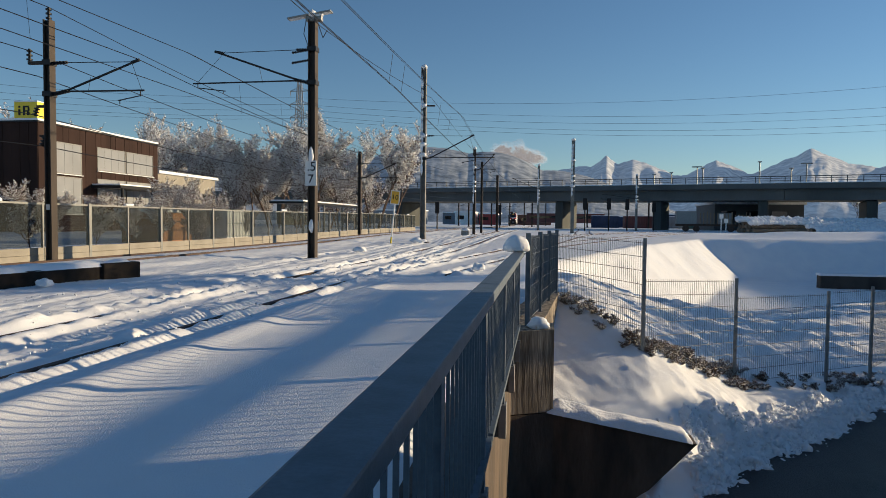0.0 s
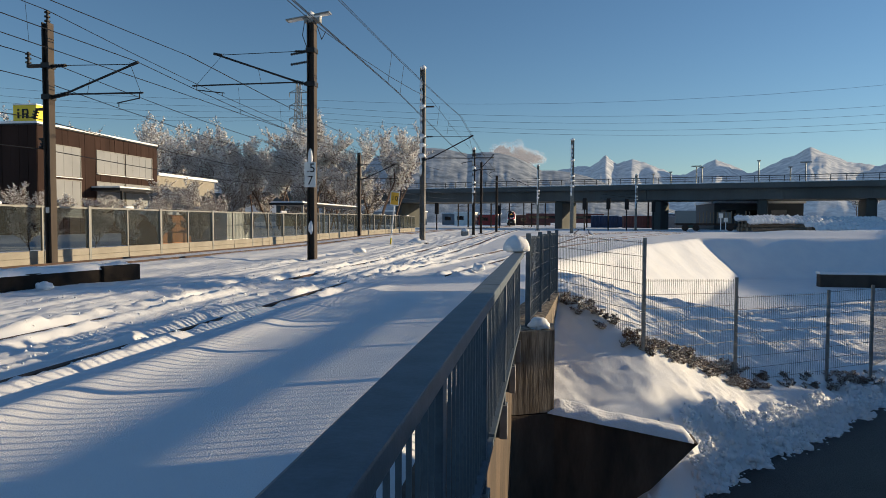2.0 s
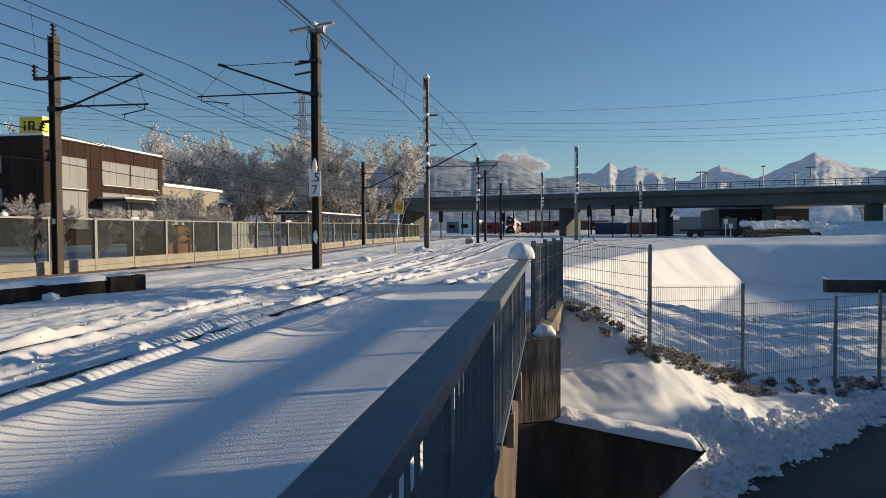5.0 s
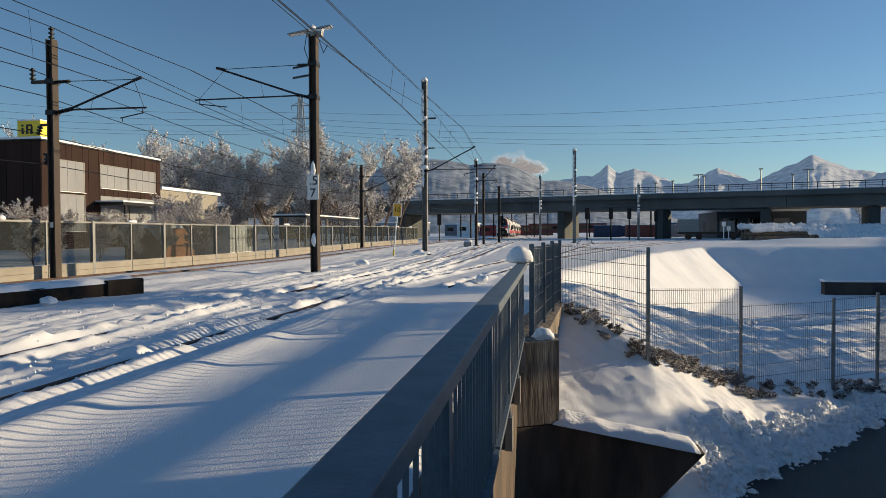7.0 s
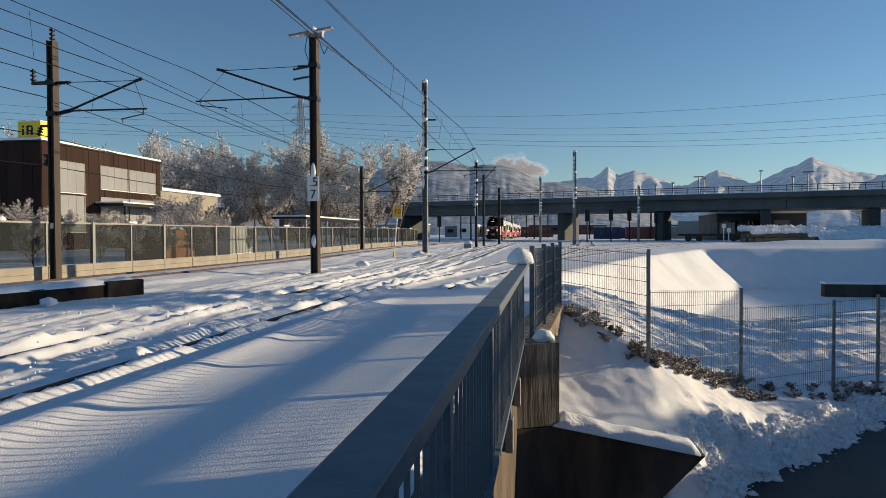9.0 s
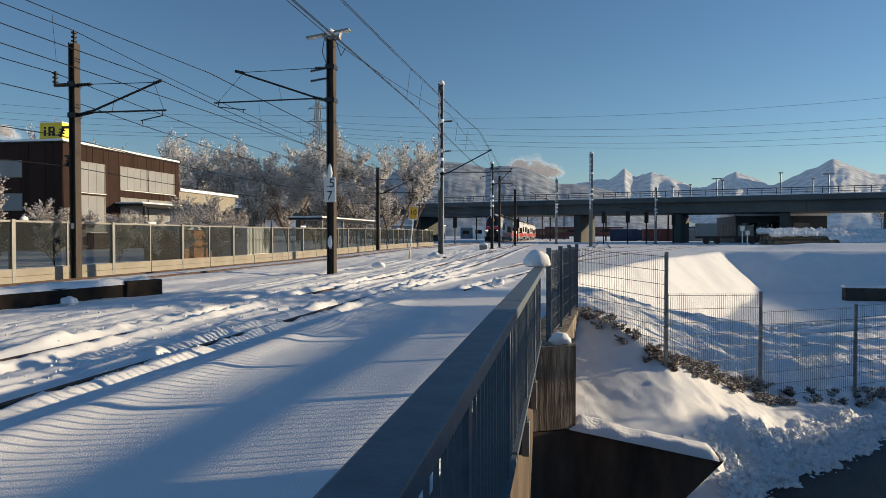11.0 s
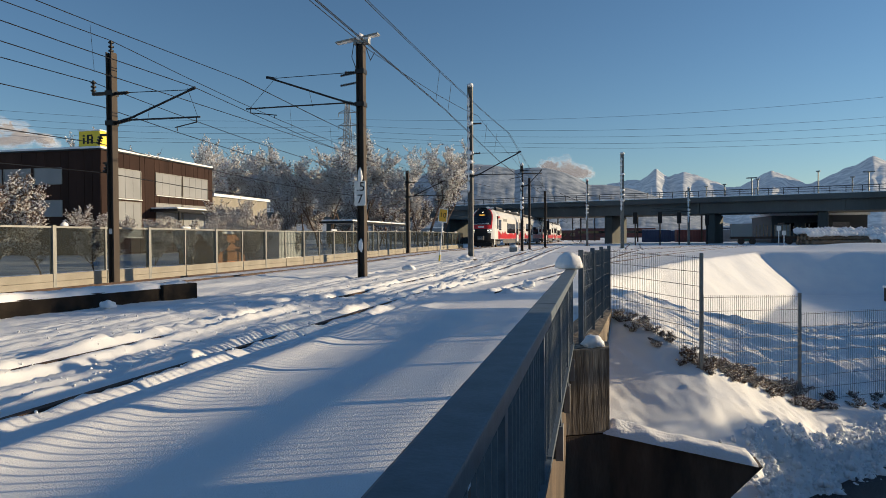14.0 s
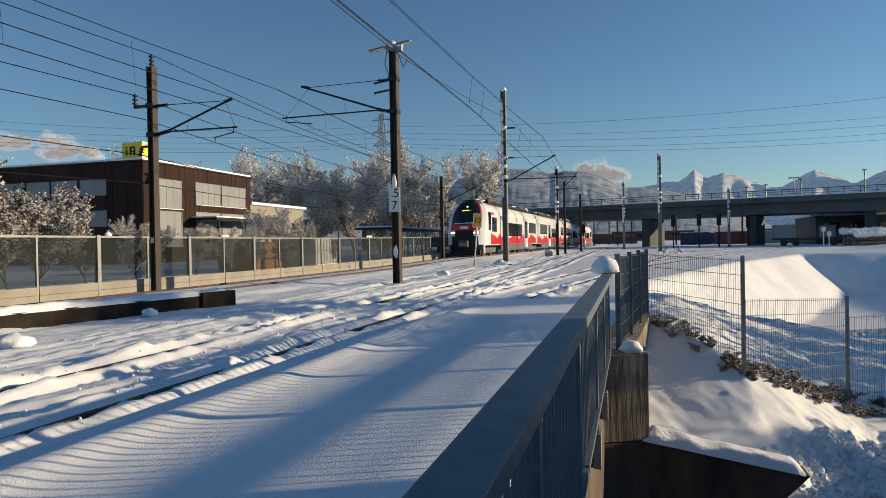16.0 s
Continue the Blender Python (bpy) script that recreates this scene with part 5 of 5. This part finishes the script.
def build_cloud():
    m = bpy.data.materials.new("cloud")
    m.use_nodes = True
    nt, n = m.node_tree, m.node_tree.nodes
    n["Principled BSDF"].inputs["Base Color"].default_value = (0.6, 0.58, 0.56, 1)
    n["Principled BSDF"].inputs["Roughness"].default_value = 1.0
    # warm emission stands in for sunlight on the cloud
    n["Principled BSDF"].inputs["Emission Color"].default_value = (1.0, 0.83, 0.70, 1)
    n["Principled BSDF"].inputs["Emission Strength"].default_value = 0.4
    tr = n.new("ShaderNodeBsdfTransparent")
    mx = n.new("ShaderNodeMixShader")
    mx.inputs[0].default_value = 0.075
    nt.links.new(tr.outputs[0], mx.inputs[1])
    nt.links.new(n["Principled BSDF"].outputs[0], mx.inputs[2])
    nt.links.new(mx.outputs[0], n["Material Output"].inputs["Surface"])
    rng = random.Random(9)
    for az, zc, w, lab in ((-2.4, 258, 80, "small sunlit cloud resting on the hill crest"), (-46, 345, 150, "small pale cloud low over the horizon")):
        bm = bmesh.new()
        for i in range(54):
            u = rng.uniform(-1, 1)
            a = radians(az) + u * w / 2600
            z = zc + rng.uniform(-30, 40) * (1.15 - abs(u)) - 14 * u
            lump(bm, (2600 * math.sin(a), 2600 * math.cos(a) + rng.uniform(-30, 30), z), (rng.uniform(14, 30), 30, rng.uniform(10, 24)), i, 3, 0.7, 0.8)
        tagged(part("cloud", bm, m, smooth=True), lab, "cloud", kind="structure")


build_cloud()


# ---- added out of view towards the sun to cast the long shadows ----
def build_shade_casters():
    # unseen block that keeps the hollow's floor and far bank in shadow
    b = thing("shade_block", "plain grey unseen block added to shade the hollow", "building")
    part("wall", boxes((68, 88, 48, 92, 0, 9.6)), STEEL_GREY, b)
    part("roof", boxes((67.8, 88.2, 47.8, 92.2, 9.6, 9.8)), SNOWCAP, b)
    # added gantry; its beams throw the dark bands beside the railing
    g = thing("shadow_gantry", "unseen steel gantry added to cast dark bands on the snow", "gantry")
    part("beam", boxes((8.22, 8.34, -6, 15.1, 2.29, 2.43), bevel=0.01), STEEL_GREY, g)
    part("beam", boxes((8.28, 8.31, -6, 15.5, 2.2, 2.235)), STEEL_GREY, g)
    for y in (14.6, -5.5):
        part("post", boxes((8.26, 8.33, y, y + 0.07, -3.4, 2.31)), STEEL_GREY, g)


build_shade_casters()


# ---- train ----
TRAIN = thing("regional_train", "white and red regional train with black front mask", "train")


def half_width(z):
    """Half the body's width at a height over the rail."""
    if z < 1.0:
        return 1.34 + 0.06 * (z - 0.4) / 0.6
    if z < 3.0:
        return 1.40
    k = min(1, (z - 3.0) / 1.2)
    return 1.40 - 0.62 * k ** 2.2


def nose(u, z):
    """How far the front surface lies behind the nose tip; u from -1 to 1 across."""
    lean = 1.5 * max(0, (z - 2.0) / 2.15) ** 1.35
    under = 0.25 * max(0, (1.0 - z) / 0.6) ** 1.5
    return lean + under + 0.75 * abs(u) ** 2.6


def car_shell(y_of, y1):
    """The side walls and roof from y_of(z) to y1."""
    bm = bmesh.new()
    zs = [0.92, 0.95, 1.0, 1.5, 2.0, 2.6, 3.0, 3.3, 3.6, 3.85, 4.0, 4.1, 4.16]
    ring = [(half_width(z), z) for z in zs] + [(0.4, 4.2), (-0.4, 4.2)] + [(-half_width(z), z) for z in reversed(zs)]
    a = [bm.verts.new((x, y_of(z), z)) for x, z in ring]
    b = [bm.verts.new((x, y1, z)) for x, z in ring]
    n = len(ring)
    for i in range(n):
        f = bm.faces.new((a[i], a[(i + 1) % n], b[(i + 1) % n], b[i]))
        f.smooth = i < n - 1
    bm.faces.new(b)
    bmesh.ops.recalc_face_normals(bm, faces=bm.faces)
    return bm


def build_train():
    body_m = mat("train_white", (0.80, 0.79, 0.76), (0.74, 0.73, 0.70), scale=0.8, rough=0.35, coat=0.2)
    grey_m = mat("train_grey", (0.10, 0.10, 0.105), (0.06, 0.06, 0.065), scale=2, rough=0.7)
    lamp_m = glow("headlight", (1.0, 0.86, 0.58), 1.6)
    amber = glow("amber_display", (1.0, 0.45, 0.05), 1.2)
    # front surface, split by its paint
    cols, rows = 28, 36
    P = [[None] * (cols + 1) for _ in range(rows + 1)]
    for j in range(rows + 1):
        z = 0.35 + (4.16 - 0.35) * j / rows
        for i in range(cols + 1):
            u = -1 + 2 * i / cols
            P[j][i] = (u * half_width(z), nose(u, z), z)

    def paint(u, z):
        if z < 0.95 or (z < 1.62 and abs(u) < 0.72):
            return "front_bumper" if abs(u) < 0.95 else "front_panel"
        if 2.02 < z < 2.46 and abs(u) < 0.82:
            return "red_band"
        if z >= 2.46:
            edge = 0.80 - 0.05 * max(0, z - 3.4)
            if abs(u) < edge - 0.09:
                return "front_mask"
            if abs(u) < edge:
                return "red_frame"
            return "front_panel" if z < 4.0 else "front_mask"
        if z > 1.62 and abs(u) < 0.5:
            return "front_mask"
        return "front_panel"

    mm = {"front_bumper": BLACK, "front_panel": body_m, "red_band": RED, "front_mask": BLACK, "red_frame": RED}
    for key, m, side in [(k, m, 0) for k, m in mm.items() if k != "red_frame"] + [("red_frame", RED, -1), ("red_frame", RED, 1)]:
        bm = bmesh.new()
        vv = {}
        for j in range(rows):
            for i in range(cols):
                z = P[j][i][2] + 0.05
                u = -1 + 2 * (i + 0.5) / cols
                if paint(u, z) != key or u * side < 0:
                    continue
                q = []
                for a, b in ((j, i), (j, i + 1), (j + 1, i + 1), (j + 1, i)):
                    if (a, b) not in vv:
                        vv[(a, b)] = bm.verts.new(P[a][b])
                    q.append(vv[(a, b)])
                bm.faces.new(q).smooth = True
        part(key, bm, m, TRAIN)
    # windscreen and display follow the lean
    bm = bmesh.new()
    g = {}
    for j in range(9):
        for i in range(13):
            u, z = -0.66 + 1.32 * i / 12, 2.54 + 0.86 * j / 8
            g[(j, i)] = bm.verts.new((u * half_width(z), nose(u, z) - 0.02, z))
    for j in range(8):
        for i in range(12):
            bm.faces.new((g[(j, i)], g[(j, i + 1)], g[(j + 1, i + 1)], g[(j + 1, i)])).smooth = True
    part("windscreen", bm, DARKGLASS, TRAIN)
    bm = bmesh.new()
    for i in range(14):
        lump(bm, (-0.75 + i * 0.115, nose(-0.5 + i * 0.08, 2.6) - 0.02, 2.53), (0.09, 0.04, 0.05 + 0.09 * (i / 13) ** 2), i, 1, 0.4, 0.5)
    part("windscreen_snow", bm, SNOWCAP, TRAIN, "snow along the windscreen foot", smooth=True)
    yd = nose(0, 3.5)
    part("display", boxes((-0.42, 0.36, yd - 0.1, yd + 0.06, 3.43, 3.58)), BLACK, TRAIN)
    part("display_text", boxes((-0.3, 0.24, yd - 0.11, yd - 0.1, 3.465, 3.545)), amber, TRAIN)
    part("logo_bar", boxes((-0.3, 0.3, nose(0, 2.2) - 0.03, nose(0, 2.2) + 0.02, 2.15, 2.33)), WHITE, TRAIN)
    for x in (-1.0, -0.76, 0.76, 1.0):
        y = nose(x / 1.4, 1.86)
        ho = part("headlight_ring", rods(((x, y - 0.05, 1.86), (x, y + 0.2, 1.86), 0.125), n=14), BLACK, TRAIN)
        part("headlight", rods(((x, y - 0.07, 1.86), (x, y - 0.048, 1.86), 0.08), n=14), lamp_m, ho)
    y = nose(0, 3.78)
    part("top_light", rods(((0, y - 0.05, 3.8), (0, y + 0.2, 3.8), 0.06), n=12), lamp_m, TRAIN)
    cp = part("coupler", boxes((-0.34, 0.34, -0.35, 0.3, 0.85, 1.3), bevel=0.05), grey_m, TRAIN)
    part("coupler_face", rods(((-0.13, -0.4, 1.02), (-0.13, -0.34, 1.02), 0.12), ((0.13, -0.4, 1.02), (0.13, -0.34, 1.02), 0.12), n=12), STEEL_GREY, cp)
    part("snow_plough", boxes((-1.15, 1.15, 0.15, 0.5, 0.22, 0.6), bevel=0.08), BLACK, TRAIN)
    # cars
    starts, L = (0.0, 25.2, 50.2, 75.2), 24.4
    rng = random.Random(3)
    for ci, y0 in enumerate(starts):
        yf = (lambda z: nose(1, z)) if ci == 0 else (lambda z, y0=y0: y0)
        y1 = y0 + (24.8 if ci == 0 else L)
        part("car_body", car_shell(yf, y1), body_m, TRAIN)
        for sx in (-1, 1):
            X = 1.402 * sx
            a = 2.6 if ci == 0 else y0 + 0.3
            # red band with a mountain outline
            bm = bmesh.new()
            ys = np.arange(a, y1 - 0.2, 0.55)
            top = [bm.verts.new((X + 0.006 * sx, y, 1.42 + 0.5 * abs(((y * 0.37 + 0.3 * math.sin(y)) % 1.0) - 0.5) * 2 + rng.uniform(-.06, .06))) for y in ys]
            low = [bm.verts.new((X + 0.006 * sx, y, 0.98)) for y in ys]
            for i in range(len(ys) - 1):
                bm.faces.new((low[i], low[i + 1], top[i + 1], top[i]))
            part("red_stripe", bm, RED, TRAIN)
            for ka, kb in (((6.0, 21.4),) if ci == 0 else ((2.6, 20.8),)):
                part("side_skirt", boxes((min(X, X - 0.06 * sx), max(X, X - 0.06 * sx), y0 + ka, y0 + kb, 0.45, 0.97)), grey_m, TRAIN)
            wins = [(2.4, 4.3, 1.95, 3.05), (9.1, 15.9, 1.65, 2.78), (19.8, 24.0, 2.0, 3.05)] if ci == 0 else [(2.0, 7.4, 2.0, 3.1), (11.2, 18.6, 1.65, 2.78), (20.6, 23.6, 2.0, 3.1)]
            for wa, wb, za, zb in wins:
                w = part("side_window", boxes((X - 0.02, X + 0.02, y0 + wa + (0.7 if wa < 3 and ci == 0 else 0), y0 + wb + (0.4 if wa < 3 and ci == 0 else 0), za, zb), bevel=0.008), DARKGLASS, TRAIN)
                k = max(1, int((wb - wa) / 1.9))
                for i in range(1, k):
                    yy = y0 + wa + (wb - wa) * i / k
                    part("window_bar", boxes((X - 0.022, X + 0.024, yy - 0.03, yy + 0.03, za, zb)), BLACK, w)
            for da, db in (((16.9, 19.1),) if ci == 0 else ((8.2, 10.4),)):
                d = part("door", boxes((X - 0.02, X + 0.018, y0 + da, y0 + db, 0.62, 3.4), bevel=0.01), body_m, TRAIN)
                part("door_seam", boxes((X - 0.02, X + 0.022, y0 + da, y0 + da + 0.12, 0.62, 3.42), (X - 0.02, X + 0.022, y0 + db - 0.12, y0 + db, 0.62, 3.42)), BLACK, d)
                part("door_window", boxes((X - 0.02, X + 0.026, y0 + da + 0.35, y0 + db - 0.35, 1.5, 3.1)), DARKGLASS, d)
            if ci == 0:
                part("cab_window", boxes((X - 0.05, X + 0.015, 1.9, 2.75, 2.05, 3.4), bevel=0.008), DARKGLASS, TRAIN)
                part("red_mark", boxes((X - 0.02, X + 0.015, 2.75, 3.7, 3.25, 3.42)), RED, TRAIN)
            part("lettering_bar", boxes((X - 0.02, X + 0.012, y0 + 6.2, y0 + 9.0, 2.95, 3.25)), STEEL_GREY, TRAIN) if ci == 0 else None
        if ci < 3:
            part("gangway", boxes((-1.25, 1.25, y1 - 0.02, starts[ci + 1] + 0.02, 0.7, 3.85), bevel=0.05), BLACK, TRAIN)
        for gx, ga, gb, gz in ((0.95, 4, 8.5, 4.5), (0.85, 10, 13, 4.42), (0.9, 17.5, 21.5, 4.48)):
            part("roof_gear", boxes((-gx, gx, y0 + ga, y0 + gb, 4.15, gz), bevel=0.06), grey_m, TRAIN)
        for sx in (-1, 1):
            part("roof_rail", boxes((sx * 0.98 - 0.05, sx * 0.98 + 0.05, y0 + 3.4, y0 + 23.6, 4.1, 4.36), bevel=0.02), BLACK, TRAIN)
        for i in range(9):
            ya = y0 + 3.8 + i * 2.2
            part("roof_box", boxes((-0.7, 0.7, ya, ya + 0.5 + 0.4 * (i % 2), 4.18, 4.4 + 0.1 * (i % 3)), bevel=0.03), BLACK, TRAIN)
        bm = bmesh.new()
        for i in range(45):
            lump(bm, (rng.uniform(-0.95, 0.95), y0 + rng.uniform(3, 23.5), 4.2 + rng.uniform(0, 0.3)), (0.25, 0.4, 0.1), i, 1, 0.5, 0.8)
        part("roof_snow", bm, SNOWCAP, TRAIN, "patches of snow on the roof", smooth=True)
        for by in ((3.6, 23.6) if ci == 0 else (23.2,)):
            part("bogie", boxes((-1.15, 1.15, y0 + by - 1.8, y0 + by + 1.8, 0.35, 0.75), bevel=0.06), grey_m, TRAIN)
            for dy in (-1.2, 1.2):
                for sx in (-1, 1):
                    part("wheel", rods(((sx * 0.72, y0 + by + dy, 0.43), (sx * 0.86, y0 + by + dy, 0.43), 0.43), n=18), RUST, TRAIN)
    part("pantograph", rods(((-0.5, 30, 4.2), (0, 28.6, 4.9), 0.04), ((0.5, 30, 4.2), (0, 28.6, 4.9), 0.04), ((0, 28.6, 4.9), (0, 30, 5.2), 0.03), ((-0.8, 30, 5.2), (0.8, 30, 5.2), 0.03)), WIRE, TRAIN)


build_train()


# ---- movement ----
def train_pose(t):
    y = 47.0 + 11.1 * (16 - t)
    x = float(track_a(np.array(y)))
    xb = float(track_a(np.array(y + 85.0)))
    return pose(x, y, 0.16 + 0.16 * float(step(25, 50, np.array(y))) - 0.12, 0, 0, math.degrees(math.atan2(-(xb - x), 85.0)))


def motions():
    walk(TRAIN, [(t * 0.5, train_pose(t * 0.5)) for t in range(33)])


motions()
